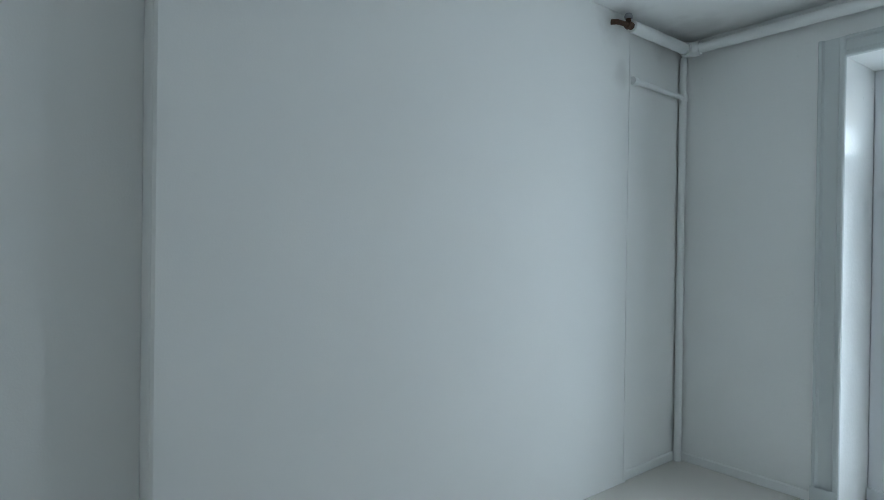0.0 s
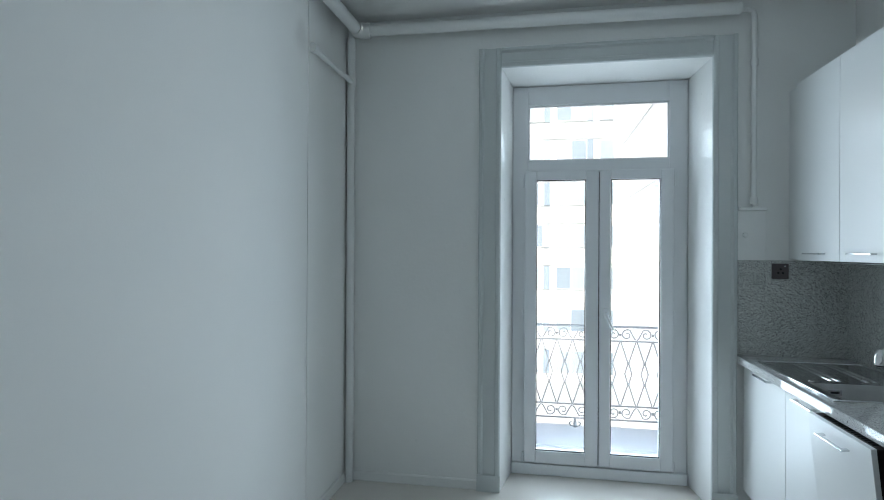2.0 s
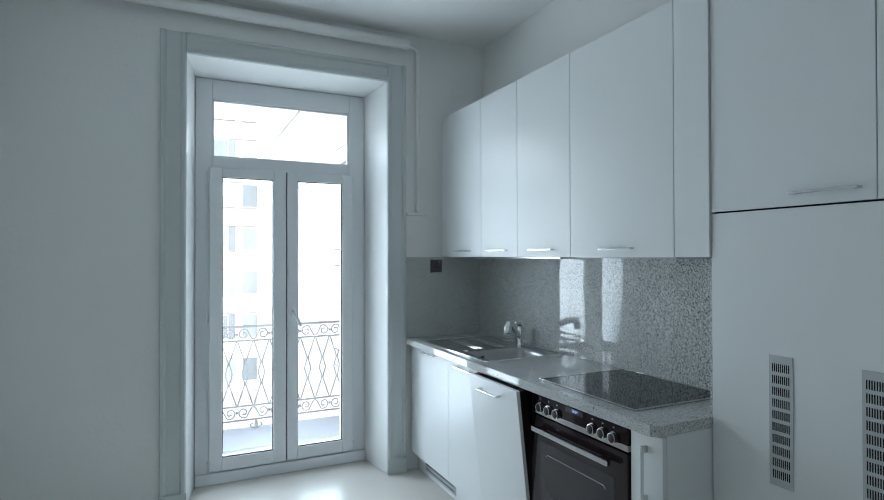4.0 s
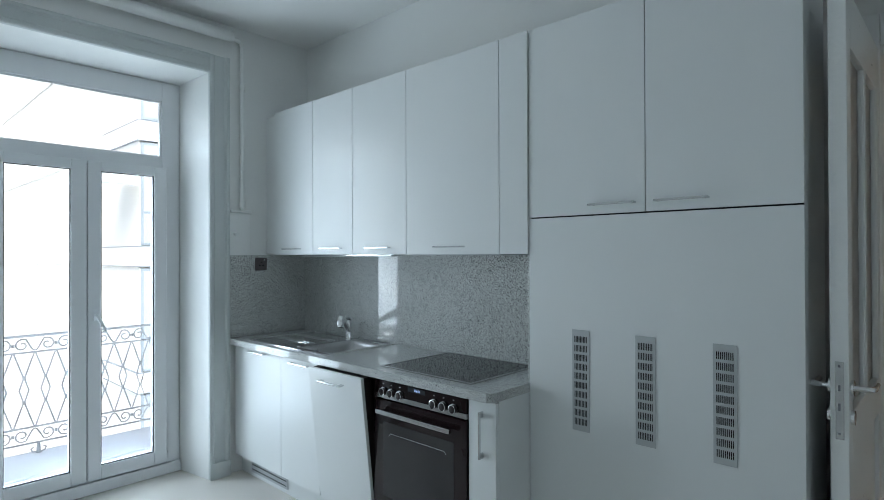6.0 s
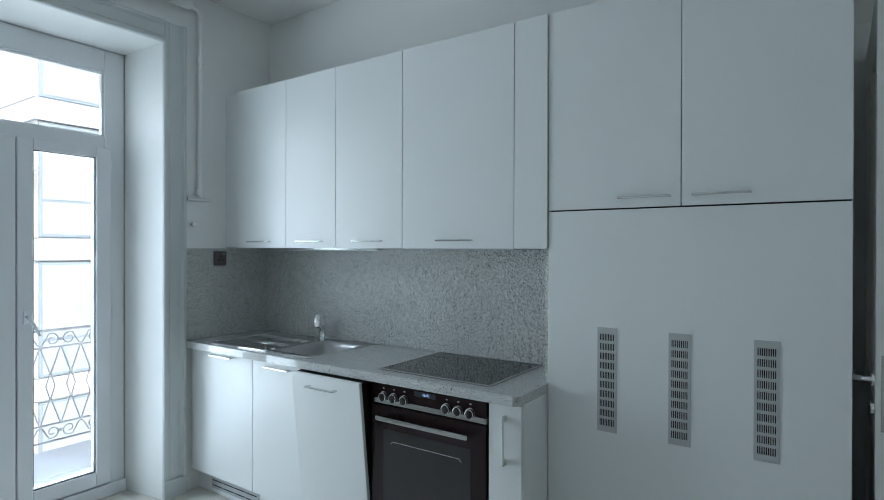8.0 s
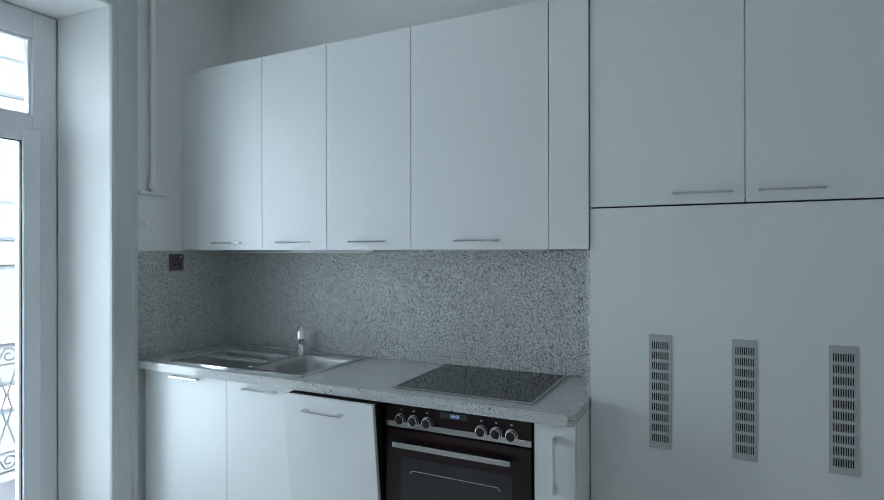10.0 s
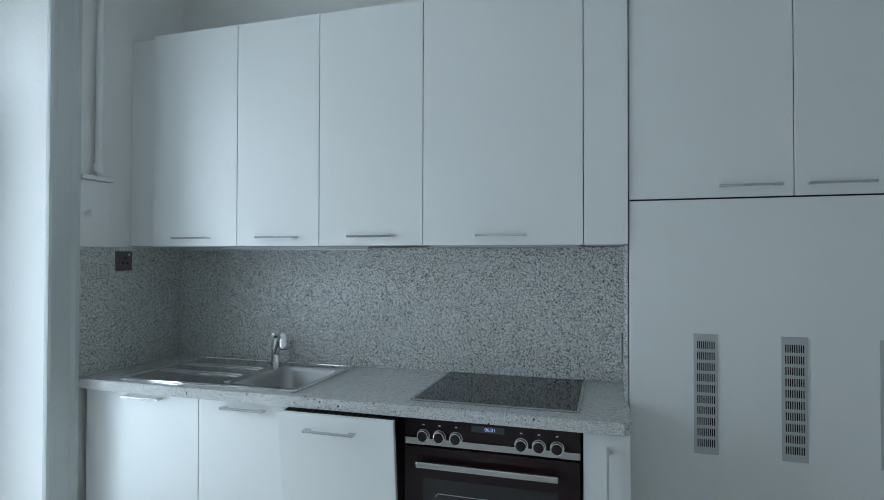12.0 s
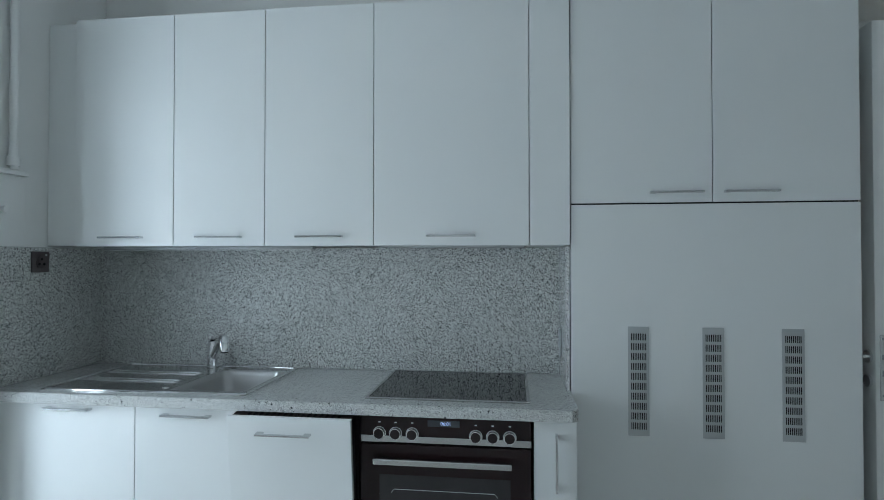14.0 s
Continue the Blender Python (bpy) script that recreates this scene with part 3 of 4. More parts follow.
# ---- worktop, sink, hob ----
SX0, SX1, SY0, SY1 = 0.462, 0.978, 2.972, 3.80
wt = thing("worktop", (0.72, 2.9, CT_BOT), "speckled grey quartz worktop with a clipped front corner", "worktop")
BX0, BX1, BY0, BY1 = 0.508, 0.905, 2.998, 3.295
bm = bmesh.new()
for a, b in (((CF, BY1 + 0.0, CT_BOT), (1.003, NORTH - 0.001, CT_TOP)), ((CF, BY0, CT_BOT), (BX0, BY1, CT_TOP)), ((BX1, BY0, CT_BOT), (1.003, BY1, CT_TOP))):
    box(bm, a, b)
profile(bm, ((CF, BY0), (CF, 1.80), (0.435, 1.78), (0.655, 1.78), (1.003, 1.78), (1.003, BY0)), lambda p, q, s: (p, q, CT_BOT + s), CT_TOP - CT_BOT, "z")
bmesh.ops.remove_doubles(bm, verts=bm.verts[:], dist=0.0002)
part("slab", bm, SHEEN_STONE, wt)
part("nosing", boxes(((CF - 0.004, 1.802, CT_BOT - 0.001), (CF - 0.0004, NORTH - 0.001, CT_TOP - 0.001)), bevel=0.0015), SHEEN_STONE, wt)

sp = thing("backsplash", (1.02, 2.9, CT_TOP), "polished speckled grey quartz backsplash slabs", "backsplash")
part("slab", boxes(((1.0040, 1.782, CT_TOP + 0.001), (EAST - 0.001, NORTH - 0.013, 1.4595))), STONE, sp)
part("side_slab", boxes(((0.416, NORTH - 0.012, CT_TOP + 0.001), (1.0375, NORTH - 0.0005, 1.4585)), bevel=0.001), STONE, sp)
part("return_slab", boxes(((0.70, 1.7815, CT_TOP + 0.001), (1.0036, 1.797, 1.4595)), bevel=0.001), STONE, sp)

sk = thing("sink", (0.72, 3.39, CT_TOP), "stainless steel inset sink with a ribbed drainer", "sink")
bm = bmesh.new()
z = CT_TOP + 0.001
for a, b in (((SX0, SY0, z), (BX0, SY1, z + 0.004)), ((BX1, SY0, z), (SX1, SY1, z + 0.004)), ((BX0, SY0, z), (BX1, BY0, z + 0.004)), ((BX0, BY1, z), (BX1, SY1, z + 0.004))):
    box(bm, a, b)
part("rim", bm, DRAINER, sk)
bm = bmesh.new()
q, e = 0.02, 0.005
loop = [(SX0 + q, SY0 + e), (SX1 - q, SY0 + e), (SX1 - 2 * e, SY0 + 2 * e), (SX1 - e, SY0 + q), (SX1 - e, SY1 - q), (SX1 - 2 * e, SY1 - 2 * e),
        (SX1 - q, SY1 - e), (SX0 + q, SY1 - e), (SX0 + 2 * e, SY1 - 2 * e), (SX0 + e, SY1 - q), (SX0 + e, SY0 + q), (SX0 + 2 * e, SY0 + 2 * e), (SX0 + q, SY0 + e)]
tube(bm, [(px, py, z + 0.0025) for px, py in loop], 0.0065, 16, caps=False)
part("raised_edge", bm, CHROME, sk, "", True)
# bowl: rounded rings going down
bm = bmesh.new()
rows = []
for inset, depth in ((0.0, 0.004), (0.006, 0.0), (0.012, -0.02), (0.018, -0.13), (0.030, -0.152), (0.06, -0.16)):
    x0, x1, y0, y1 = BX0 + inset, BX1 - inset, BY0 + inset, BY1 - inset
    r = 0.045
    loop = []
    for cx, cy, a0 in ((x1 - r, y1 - r, 0), (x0 + r, y1 - r, 90), (x0 + r, y0 + r, 180), (x1 - r, y0 + r, 270)):
        for k in range(6):
            a = radians(a0 + 18 * k)
            loop.append(bm.verts.new((cx + r * math.cos(a), cy + r * math.sin(a), z + depth)))
    rows.append(loop)
n = len(rows[0])
for a, b in zip(rows, rows[1:]):
    for i in range(n):
        bm.faces.new((a[i], a[(i + 1) % n], b[(i + 1) % n], b[i]))
bm.faces.new(rows[-1])
# the flat corners between the square cut-out and the round bowl
for k, (cx, cy) in enumerate(((BX1, BY1), (BX0, BY1), (BX0, BY0), (BX1, BY0))):
    c = bm.verts.new((cx, cy, z + 0.004))
    for i in range(5):
        bm.faces.new((c, rows[0][6 * k + i], rows[0][6 * k + i + 1]))
bowl = part("bowl", bm, SATIN, sk, "", True)
bm = bmesh.new()
tube(bm, [(0.72, 3.14, z - 0.1595), (0.72, 3.14, z - 0.155)], [0.042, 0.036], 24)
part("strainer", bm, CHROME, sk, "", True)
part("overflow", boxes(((BX0 + 0.07, BY1 - 0.0165, z - 0.045), (BX0 + 0.13, BY1 - 0.011, z - 0.02)), bevel=0.002), CHROME, bowl, "overflow slot")
part("overflow_slot", boxes(((BX0 + 0.082, BY1 - 0.0175, z - 0.037), (BX0 + 0.118, BY1 - 0.0166, z - 0.028))), SLOT, bowl)
for x in (0.645, 0.795):
    for dx in (-0.016, 0.016):
        bm = bmesh.new()
        tube(bm, [(x + dx, 3.338, z - 0.004), (x + dx, 3.358, z + 0.001), (x + dx, 3.752, z + 0.001), (x + dx, 3.775, z - 0.004)], [0.007, 0.0095, 0.0095, 0.007], 20)
        part("drainer_rib", bm, CHROME, sk, "", True)
bm = bmesh.new()
tube(bm, [(0.535, 3.33, z + 0.0042), (0.535, 3.33, z + 0.008)], [0.016, 0.013], 18)
part("waste_knob", bm, CHROME, sk, "", True)

# mixer tap
FX, FYY = 0.938, 3.368
tap = thing("mixer_tap", (FX, FYY, z + 0.004), "chrome single-lever mixer tap with a short spout", "tap")
bm = bmesh.new()
tube(bm, [(FX, FYY, z + 0.0045), (FX, FYY, z + 0.012), (FX, FYY, z + 0.014), (FX, FYY, z + 0.10), (FX, FYY, z + 0.115), (FX, FYY, z + 0.125)], [0.026, 0.026, 0.0225, 0.021, 0.019, 0.012], 24)
body = part("body", bm, CHROME, tap, "", True)
bm = bmesh.new()
SPX, SPY = -0.180, -0.154
reach = ((0.02, 0.052), (0.22, 0.082), (0.45, 0.112), (0.66, 0.138), (0.80, 0.155), (0.90, 0.162), (0.985, 0.159), (1.035, 0.144), (1.05, 0.122), (1.05, 0.112))
tube(bm, [(FX + SPX * u, FYY + SPY * u, z + h) for u, h in reach], [0.014, 0.0145, 0.0155, 0.0175, 0.020, 0.0215, 0.0225, 0.0225, 0.0215, 0.020], 20)
spout = part("spout", bm, CHROME, tap, "", True)
bm = bmesh.new()
tube(bm, [(FX + SPX * 1.05, FYY + SPY * 1.05, z + 0.1118), (FX + SPX * 1.05, FYY + SPY * 1.05, z + 0.107)], [0.0165, 0.0155], 18)
part("aerator", bm, BLACK, spout, "dark aerator", True)
bm = bmesh.new()
tube(bm, [(FX, FYY, z + 0.126), (FX + 0.003, FYY + 0.003, z + 0.134), (FX - 0.010, FYY + 0.002, z + 0.141), (FX - 0.034, FYY - 0.006, z + 0.147)], [0.016, 0.013, 0.009, 0.006], 12)
part("lever", bm, CHROME, tap, "", True)

# ceramic hob
hob = thing("hob", (0.74, 2.23, CT_TOP), "black ceramic glass hob with a steel rim", "hob")
HX0, HX1, HY0, HY1 = 0.484, 0.992, 1.938, 2.526
t = 0.012
part("glass", boxes(((HX0 + t, HY0 + t, CT_TOP + 0.0005), (HX1 - t, HY1 - t, CT_TOP + 0.005)), bevel=0.001), BLACKGLASS, hob)
part("rim", boxes(((HX0, HY0, CT_TOP + 0.0005), (HX0 + t - 0.0004, HY1, CT_TOP + 0.007)), ((HX1 - t + 0.0004, HY0, CT_TOP + 0.0005), (HX1, HY1, CT_TOP + 0.007)),
                  ((HX0 + t - 0.0003, HY0, CT_TOP + 0.0005), (HX1 - t + 0.0003, HY0 + t - 0.0004, CT_TOP + 0.007)), ((HX0 + t - 0.0003, HY1 - t + 0.0004, CT_TOP + 0.0005), (HX1 - t + 0.0003, HY1, CT_TOP + 0.007)), bevel=0.0015), STEEL, hob, "steel rim")

# socket on the side slab
so = thing("wall_socket", (0.648, NORTH - 0.012, 1.397), "brown-grey three-hole wall socket on the backsplash", "socket")
part("plate", boxes(((0.604, NORTH - 0.021, 1.352), (0.692, NORTH - 0.0123, 1.440)), bevel=0.003), OUTLET, so)
bm = bmesh.new()
tube(bm, [(0.648, NORTH - 0.0212, 1.394), (0.648, NORTH - 0.024, 1.394), (0.648, NORTH - 0.0245, 1.394)], [0.028, 0.028, 0.02], 6)
ins = part("insert", bm, OUTLET, so)
for a in (90, 210, 330):
    bm = bmesh.new()
    c = Vector((0.648 + 0.014 * math.cos(radians(a)), NORTH - 0.0246, 1.394 + 0.014 * math.sin(radians(a))))
    tube(bm, [c, c + Vector((0, -0.0008, 0))], 0.006, 10)
    part("hole", bm, SLOT, ins)
bm = bmesh.new()
tube(bm, [(0.672, NORTH - 0.0212, 1.425), (0.672, NORTH - 0.023, 1.425)], 0.004, 10)
part("pilot_light", bm, PVC, so, "small white pilot lens")

# ---- wall units ----
UB, UT, UF = 1.462, 2.432, 0.680


def wall_unit(y0, y1, hy0, hy1, label):
    u = thing("wall_cabinet", (0.86, (y0 + y1) / 2, UB), label, "cabinet", "kitchen wall units")
    part("body", boxes(((UF + 0.020, y0 + 0.001, UB + 0.004), (EAST - 0.001, y1 - 0.001, UT - 0.002))), LAMINATE, u)
    d = part("door", boxes(((UF, y0 + 0.0017, UB), (UF + 0.019, y1 - 0.0017, UT)), bevel=0.0015), LAMINATE, u)
    bar_handle(d, UF, hy0, hy1, 1.499)
    return u


wall_unit(3.40, 3.855, 3.535, 3.728, "tall white laminate wall cabinet beside the window")
wall_unit(3.00, 3.40, 3.097, 3.292, "tall white laminate wall cabinet over the sink")
wall_unit(2.545, 3.00, 2.670, 2.863, "tall white laminate wall cabinet over the dishwasher")
wall_unit(1.934, 2.545, 2.140, 2.330, "wide white laminate wall cabinet over the hob")
solid("filler_panel", boxes(((UF, 1.7815, UB), (EAST - 0.001, 1.9325, UT)), bevel=0.0015), LAMINATE, "white filler panel beside the wall cabinets", "panel", "")
solid("filler_panel", boxes(((UF + 0.02, 3.8555, UB + 0.004), (EAST - 0.001, NORTH - 0.002, UT - 0.006))), LAMINATE, "recessed white filler between wall cabinet and window wall", "panel", "")
ul = thing("under_cabinet_light", (0.90, 3.2, UB - 0.014), "slim aluminium light bar under the wall cabinets, switched off", "lamp")
part("housing", boxes(((0.86, 2.86, UB - 0.012), (0.90, 3.86, UB + 0.0035)), bevel=0.003), ALU, ul)
part("diffuser", boxes(((0.866, 2.88, UB - 0.0145), (0.894, 3.84, UB - 0.0122)), bevel=0.001), PVC, ul)
hd = thing("cooker_hood", (0.85, 2.24, UB - 0.012), "flat grey pull-out cooker hood under the wall cabinet", "cooker hood")
part("visor", boxes(((UF + 0.03, 1.95, UB - 0.006), (EAST - 0.04, 2.53, UB + 0.0035)), bevel=0.002), GRILLE, hd)
sw = thing("end_switch", (0.80, 1.797, 1.05), "grey pull handle on the return slab beside the hob", "switch")
part("plate", boxes(((0.90, 1.7975, 1.0), (0.945, 1.806, 1.115)), bevel=0.004), GRILLE, sw)

# ---- tall cupboard ----
TF, T0, T1 = 0.688, 0.762, 1.778
tc_ = thing("tall_cabinet", (1.1, 1.27, 0), "tall white cupboard with two upper doors and a vented front", "cabinet")
part("body", boxes(((TF + 0.020, T0 + 0.001, 0.0), (EAST - 0.001, T1 - 0.0005, UT - 0.003))), LAMINATE, tc_)
part("seam", boxes(((TF + 0.012, T0 + 0.003, 1.60), (TF + 0.0198, T1 - 0.003, 1.635))), SLOT, tc_)
part("front_panel", boxes(((TF, T0, 0.02), (TF + 0.0195, T1, 1.614)), bevel=0.0015), LAMINATE, tc_)
for y0, y1, h0, h1 in ((1.2655, T1, 1.30, 1.489), (T0, 1.2625, 1.039, 1.226)):
    d = part("door", boxes(((TF, y0, 1.620), (TF + 0.0115, y1, UT)), bevel=0.0015), LAMINATE, tc_)
    bar_handle(d, TF, h0, h1, 1.657)
# thin dark plates on the grille face stand for the shade in its slots
slot_bm = boxes(((-0.0003, -0.0016, -0.0128), (0.0003, 0.0016, 0.0128)))
SLOT_MESH = bpy.data.meshes.new("slot")
slot_bm.to_mesh(SLOT_MESH)
slot_bm.free()
SLOT_MESH.materials.append(SLOT)
for yc in (1.532, 1.267, 0.993):
    g = part("vent_grille", boxes(((TF - 0.003, yc - 0.038, 0.750), (TF - 0.0002, yc + 0.038, 1.156)), bevel=0.0008), GRILLE, tc_, "aluminium air grille")
    for r in range(10):
        for c in range(9):
            hole = new("slot", SLOT_MESH)
            hole.parent = g
            hole.location = (TF - 0.00335 - tc_.location.x, yc - 0.0256 + 0.0064 * c - tc_.location.y, 1.118 - 0.0368 * r - tc_.location.z)

# ---- the open door ----
dr = thing("door_1", (1.49, 0.66, 0), "open white panelled door with obscure glass and lever handles", "door", kind="structure")
DW, DTH, DZ = 0.783, 0.048, 2.275
dm = Matrix.Translation((1.498, 0.645, 0)) @ Matrix.Rotation(math.atan2(0.011, -0.783), 4, "Z")


def on_door(a, b, bevel=0.0):
    """A box in the door's own frame: along from the hinge, across (0 at the room side), up."""
    bm = bmesh.new()
    box(bm, a, b, bevel, dm)
    return bm


# along = 0 at the hinge, DW at the lock; across runs to -DTH on the cupboard side
ST = 0.072
bm = on_door((0, -DTH, 0.008), (0.09, 0, DZ), 0.003)
for a, b in (((DW - ST, -DTH, 0.008), (DW, 0, DZ)), ((0.09, -DTH, 0.008), (DW - ST, 0, 0.22)), ((0.09, -DTH, 0.84), (DW - ST, 0, 0.975)), ((0.09, -DTH, 2.10), (DW - ST, 0, DZ)), ((0.375, -DTH, 0.975), (0.415, 0, 2.10))):
    box(bm, a, b, 0.003, dm)
part("stile_and_rail", bm, GLOSS, dr)
part("lower_panel", on_door((0.09, -DTH + 0.014, 0.22), (DW - ST, -0.014, 0.84)), GLOSS, dr)
for a0, a1 in ((0.09, 0.375), (0.415, DW - ST)):
    part("glass", on_door((a0, -DTH + 0.02, 0.975), (a1, -0.02, 2.10)), RIBBED, dr, "ribbed obscure glass")
    for ac in (-0.012, -DTH + 0.012):
        bm = bmesh.new()
        for q in (((a0, ac - 0.008, 0.975), (a0 + 0.014, ac + 0.008, 2.10)), ((a1 - 0.014, ac - 0.008, 0.975), (a1, ac + 0.008, 2.10))):
            box(bm, *q, 0.004, dm)
        part("glazing_bead", bm, GLOSS, dr)
part("lock_plate", on_door((DW + 0.0002, -DTH + 0.014, 0.90), (DW + 0.003, -0.012, 1.135), 0.001), STEEL, dr, "worn steel lock plate")
for zz, hh in ((0.987, 0.022), (1.046, 0.018), (0.914, 0.007), (1.118, 0.007)):
    part("lock_slot", on_door((DW + 0.0031, -DTH + 0.021, zz), (DW + 0.0038, -0.021, zz + hh)), IRON, dr)
for side in (1, -1):
    f = 0.0 if side > 0 else -DTH
    bm = bmesh.new()
    pts = [(DW - 0.038, f, 1.053), (DW - 0.038, f + side * 0.04, 1.053), (DW - 0.044, f + side * 0.05, 1.053), (DW - 0.063, f + side * 0.054, 1.053), (DW - 0.150, f + side * 0.052, 1.051)]
    tube(bm, [dm @ Vector(p) for p in pts], [0.009, 0.009, 0.0095, 0.0095, 0.008], 12)
    lev = part("lever", bm, CHROME, dr, "polished lever handle", True)
    bm = bmesh.new()
    tube(bm, [dm @ Vector((DW - 0.038, f, 1.053)), dm @ Vector((DW - 0.038, f + side * 0.008, 1.053))], 0.024, 18)
    part("rose", bm, CHROME, lev, "", True)
    bm = bmesh.new()
    tube(bm, [dm @ Vector((DW - 0.038, f, 0.963)), dm @ Vector((DW - 0.038, f + side * 0.010, 0.963))], 0.022, 18)
    part("key_rose", bm, CHROME, dr, "", True)

# doorway casing on the kitchen side and far panelled door
dc = thing("door_casing", (DOORWALL, 0.23, 0), "white painted doorway casing", "trim", kind="structure")
part("jamb_casing", boxes(((DOORWALL - 0.02, DN + 0.001, 0), (DOORWALL - 0.0005, DN + 0.11, DT + 0.13)), bevel=0.004), GLOSS, dc)
part("jamb_casing", boxes(((DOORWALL - 0.02, DS - 0.14, 0), (DOORWALL - 0.0005, DS, DT + 0.13)), bevel=0.004), GLOSS, dc)
part("head_casing", boxes(((DOORWALL - 0.022, DS, DT), (DOORWALL - 0.0005, DN, DT + 0.13)), bevel=0.004), GLOSS, dc)
bm = bmesh.new()
tube(bm, [(1.499, 0.795, 2.50), (1.47, 0.797, 2.495), (1.455, 0.797, 2.505), (1.45, 0.797, 2.52)], 0.006, 8)
hk = thing("wall_hook", (1.49, 0.8, 2.48), "small dark hook with a dangling cord", "hook")
part("hook", bm, IRON, hk, "", True)
bm = bmesh.new()
tube(bm, [(1.46, 0.800, 2.49), (1.463, 0.797, 2.44), (1.47, 0.787, 2.36), (1.475, 0.778, 2.27)], 0.0018, 6)
part("cord", bm, BLACK, hk, "", True)

fd = thing("door_2", (3.07, 0.55, 0), "closed cream panelled door at the end of the corridor", "door", kind="structure")
F0, F1, FX0 = 0.12, 1.02, 3.06
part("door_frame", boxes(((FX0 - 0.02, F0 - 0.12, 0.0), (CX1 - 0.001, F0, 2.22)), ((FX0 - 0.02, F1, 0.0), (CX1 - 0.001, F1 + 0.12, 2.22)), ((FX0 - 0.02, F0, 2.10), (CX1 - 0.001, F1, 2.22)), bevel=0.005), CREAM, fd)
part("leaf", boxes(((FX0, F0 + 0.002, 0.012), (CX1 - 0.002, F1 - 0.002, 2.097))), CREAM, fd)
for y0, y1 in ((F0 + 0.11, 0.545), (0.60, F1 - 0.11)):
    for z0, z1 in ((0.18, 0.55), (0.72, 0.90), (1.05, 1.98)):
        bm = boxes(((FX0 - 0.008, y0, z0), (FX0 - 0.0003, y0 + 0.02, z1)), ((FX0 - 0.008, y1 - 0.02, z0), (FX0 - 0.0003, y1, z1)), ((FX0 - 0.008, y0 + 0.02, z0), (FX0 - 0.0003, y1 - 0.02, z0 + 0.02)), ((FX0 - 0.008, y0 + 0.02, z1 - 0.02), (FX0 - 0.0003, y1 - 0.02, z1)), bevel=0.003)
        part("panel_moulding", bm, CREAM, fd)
# dark filler added under the leaf, painting the shade of the gap
solid("door_gap_shade", boxes(((FX0 + 0.001, F0 + 0.002, 0.001), (CX1 - 0.003, F1 - 0.002, 0.0115))), SLOT, "dark strip standing for the shade in the gap under the corridor door", "trim")
cl = thing("corridor_lamp", (2.75, -0.55, 2.55), "warm round corridor ceiling lamp", "lamp")
bm = bmesh.new()
tube(bm, [(2.75, -0.55, CT - 0.0005), (2.75, -0.55, CT - 0.05)], [0.10, 0.09], 24)
part("base", bm, STEEL, cl, "", True)

# ---- balcony ----
RY, SLAB = 4.95, 0.14
solid("balcony_slab", boxes(((-2.6, NORTH + 0.5, SLAB - 0.22), (2.4, RY + 0.06, SLAB)), bevel=0.01), CONCRETE, "pale concrete balcony slab", "balcony")
solid("window_sill", boxes(((-0.93, FB + 0.002, 0.0), (0.268, NORTH + 0.499, SLAB - 0.004))), CONCRETE, "pale stone sill outside the balcony window", "sill")
rail = thing("balcony_railing", (0, RY, SLAB), "grey wrought-iron balcony railing with scrolls and lozenges", "railing")
R0, R1, ZT, ZT2, ZB2, ZB, PITCH, PHASE = -2.50, 2.30, 0.927, 0.818, 0.319, 0.212, 0.238, -0.104


def scroll(cx, z0, z1, f, up):
    """A scroll beside its collar with an arm that sweeps out to the far edge of the band."""
    h, zm = z1 - z0, (z0 + z1) / 2
    w = lambda u, v: (cx + f * u, RY, zm + up * v * h / 2)
    pts = [w(0.117, -0.88), w(0.105, -0.70), w(0.090, -0.15), w(0.075, 0.45)]
    for k in range(17):
        a = radians(60 + 27 * k)
        r = 0.043 - 0.032 * k / 16
        pts.append(w(0.049 + r * math.cos(a), -0.10 + (r * math.sin(a)) / (h / 2)))
    return pts


bm = bmesh.new()
box(bm, (R0, RY - 0.018, ZT - 0.006), (R1, RY + 0.018, ZT + 0.008), 0.003)
part("top_rail", bm, IRON, rail)
for zz in (ZT2, ZB2, ZB):
    part("flat_rail", boxes(((R0, RY - 0.007, zz - 0.005), (R1, RY + 0.007, zz + 0.005)), bevel=0.0015), IRON, rail)
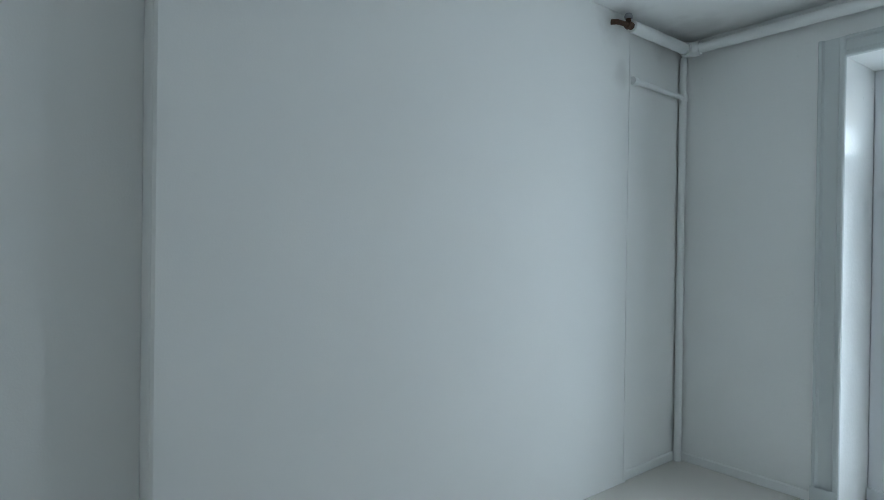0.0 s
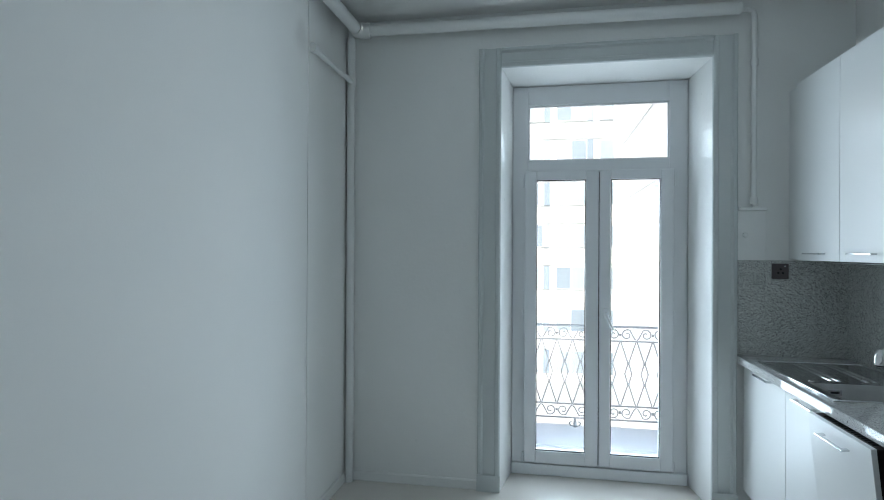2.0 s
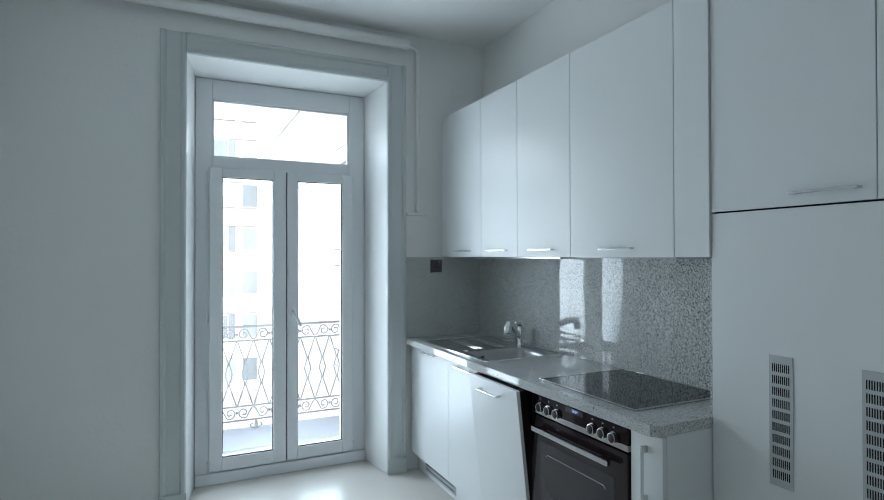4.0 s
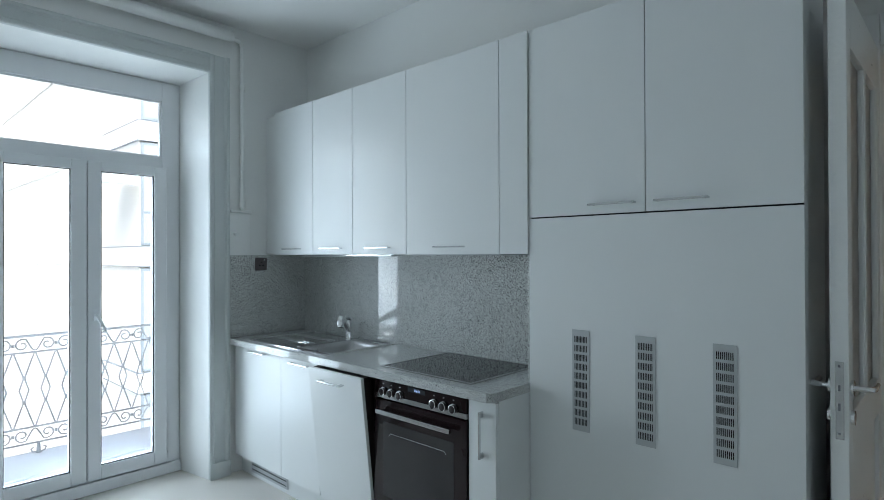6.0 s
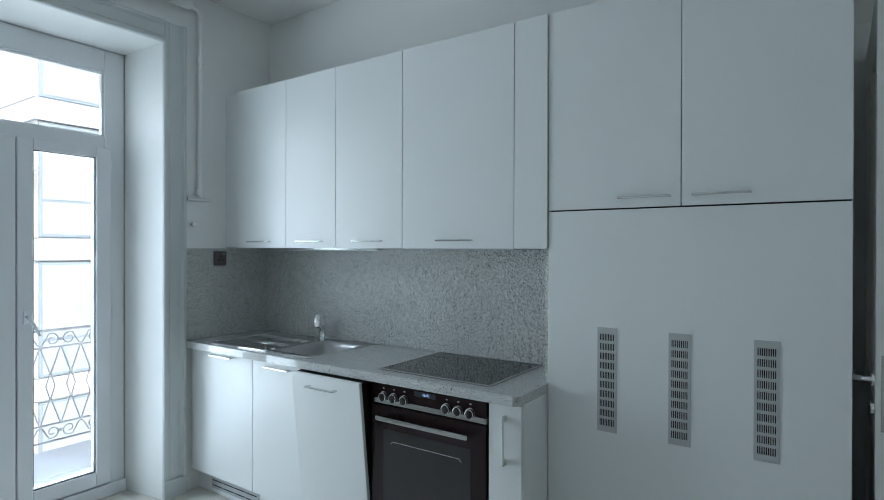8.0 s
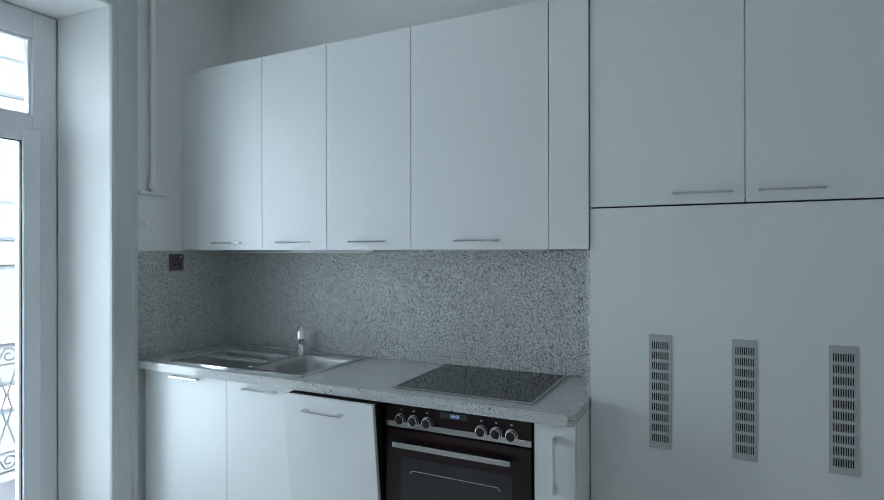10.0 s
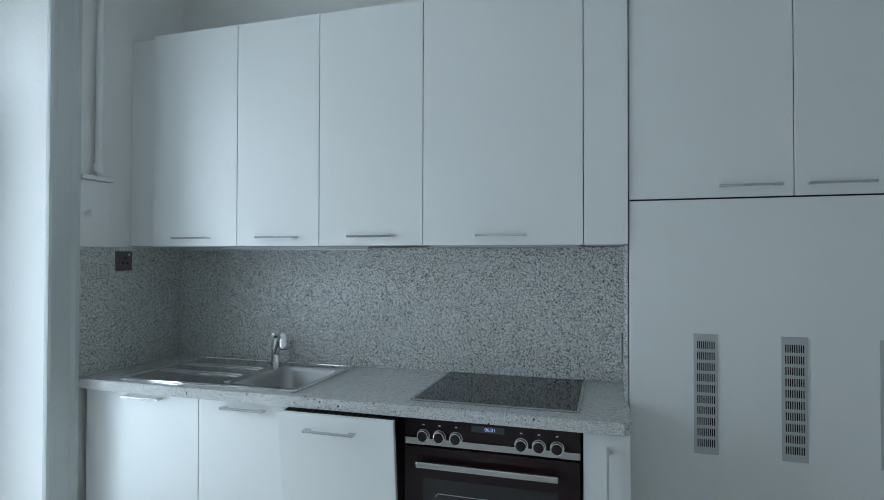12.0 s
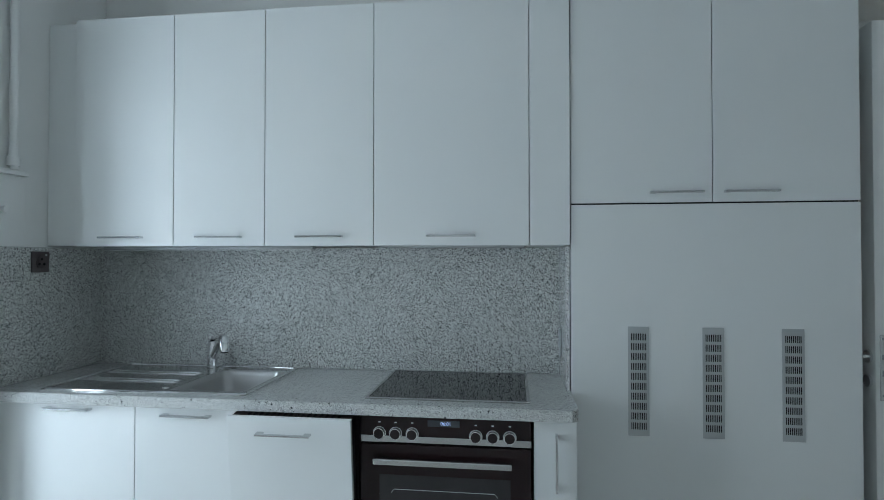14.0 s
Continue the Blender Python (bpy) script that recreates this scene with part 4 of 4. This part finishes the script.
for i in range(-10, 10):
    x = PHASE + PITCH * i
    for z0, z1, up in ((ZT2, ZT, 1), (ZB, ZB2, -1)):
        zc = (z0 + z1) / 2
        bm = bmesh.new()
        for f in (1, -1):
            tube(bm, scroll(x, z0 + 0.004, z1 - 0.005, f, up), 0.0048, 6)
        tube(bm, [(x, RY, zc - up * 0.006 - 0.009), (x, RY, zc - up * 0.006 + 0.009)], 0.009, 8)
        part("scroll", bm, IRON, rail, "", True)
    for dx in (0.0, PITCH / 2):
        bm = bmesh.new()
        zm = (ZT2 + ZB2) / 2
        q = PITCH / 4
        for f in (1, -1):
            tube(bm, [(x + dx + f * 0.004, RY, ZT2 - 0.004), (x + dx + f * (q - 0.004), RY, zm + 0.085), (x + dx + f * (q - 0.003), RY, zm + 0.078)], 0.0046, 6)
            tube(bm, [(x + dx + f * 0.004, RY, ZB2 + 0.004), (x + dx + f * (q - 0.004), RY, zm - 0.085), (x + dx + f * (q - 0.003), RY, zm - 0.078)], 0.0046, 6)
            tube(bm, [(x + dx + q + f * 0.003, RY, zm + 0.080), (x + dx + q + f * 0.026, RY, zm), (x + dx + q + f * 0.003, RY, zm - 0.080)], 0.0046, 6)
        for zz in (zm + 0.081, zm - 0.081):
            tube(bm, [(x + dx + q, RY, zz - 0.012), (x + dx + q, RY, zz), (x + dx + q, RY, zz + 0.012)], [0.005, 0.011, 0.005], 8)
        part("lozenge", bm, IRON, rail)
for x in (R0, -1.16, 0.98, R1):
    part("post", boxes(((x - 0.011, RY - 0.011, SLAB), (x + 0.011, RY + 0.011, ZT - 0.007)), bevel=0.002), IRON, rail)
for x in (-1.9, -0.44, 0.52, 1.7):
    bm = bmesh.new()
    tube(bm, [(x, RY, SLAB), (x, RY, ZB - 0.006)], [0.016, 0.009], 8)
    for f in (1, -1):
        tube(bm, [(x + f * 0.010, RY, SLAB + 0.008), (x + f * 0.035, RY, SLAB + 0.012), (x + f * 0.042, RY, SLAB + 0.032), (x + f * 0.026, RY, SLAB + 0.042)], 0.0055, 6)
    part("foot", bm, IRON, rail, "", True)

# ---- street and houses opposite ----
GZ = -7.5
solid("road", boxes(((-200, 4.5, GZ - 0.3), (200, 400, GZ))), ASPHALT, "pale paved street far below the balcony", "road")
HY = 40.0
house = thing("apartment_building", (-8, HY, GZ), "white rendered apartment block with banded windows far across the street", "building")
part("wall", boxes(((-45, HY, GZ), (14, HY + 12, 19))), FACADE, house)
for k in range(-2, 7):
    zf = -1.55 + 2.9 * k
    part("storey_band", boxes(((-45, HY - 0.12, zf - 0.75), (14, HY - 0.001, zf - 0.35))), FACADE, house)
    for j in range(12):
        x = -23.1 + 2.9 * j
        w = part("window", boxes(((x, HY - 0.12, zf + 0.45), (x + 2.1, HY - 0.001, zf + 2.05)), bevel=0.02), FACADE, house)
        for q in (0, 1):
            part("pane", boxes(((x + 0.08 + 1.0 * q, HY - 0.13, zf + 0.52), (x + 1.02 + 1.0 * q, HY - 0.1205, zf + 1.98))), BLIND if (j * 2 + k + q) % 4 else PALEGLASS, w)
        part("jamb", boxes(((x + 2.101, HY - 0.12, zf + 0.45), (x + 2.5, HY - 0.001, zf + 2.05))), PALEGLASS if (j + k) % 2 else BLIND, house)
wing = thing("corner_house", (11, 14.0, GZ), "white corner house with projecting balcony bands close across the street", "building")
part("wall", boxes(((3.25, 14.06, GZ), (24, 34, 15))), FACADE, wing)
for k in range(-2, 5):
    zf = 1.20 + 2.87 * k
    b = part("balcony", boxes(((3.20, 14.0, zf), (24, 14.0595, zf + 0.44)), ((3.20, 14.06, zf), (3.2495, 30, zf + 0.44))), FACADE, wing)
    for z in (zf - 0.016, zf + 0.441):
        part("edge_strip", boxes(((3.192, 13.992, z), (24, 14.05, z + 0.015)), ((3.192, 14.05, z), (3.24, 16.5, z + 0.015))), PALEGLASS, b)
    for j in range(3):
        x = 3.27 + 4.4 * j
        w = part("window", boxes(((x, 14.02, zf - 2.40), (x + 2.2, 14.0595, zf - 0.05)), bevel=0.01), PALEGLASS, wing)
        part("pane", boxes(((x + 0.06, 14.01, zf - 1.62), (x + 2.14, 14.0195, zf - 0.11))), BLIND, w)
        part("lower_pane", boxes(((x + 0.06, 14.01, zf - 2.34), (x + 2.14, 14.0195, zf - 1.68))), BLIND, w)
bm = bmesh.new()
vs = [bm.verts.new(p) for p in ((1.75, 13.8, 2.99), (3.19, 13.8, 2.99), (3.19, 13.8, 3.03), (1.75, 13.8, 3.03), (3.19, 15.0, 3.30), (2.5, 15.0, 3.30), (3.19, 15.0, 3.33), (2.5, 15.0, 3.33))]
for q in ((0, 1, 2, 3), (0, 5, 4, 1), (3, 2, 6, 7), (0, 3, 7, 5), (1, 4, 6, 2), (4, 5, 7, 6)):
    bm.faces.new([vs[i] for i in q])
part("awning", bm, BLIND, wing, "grey folding awning")
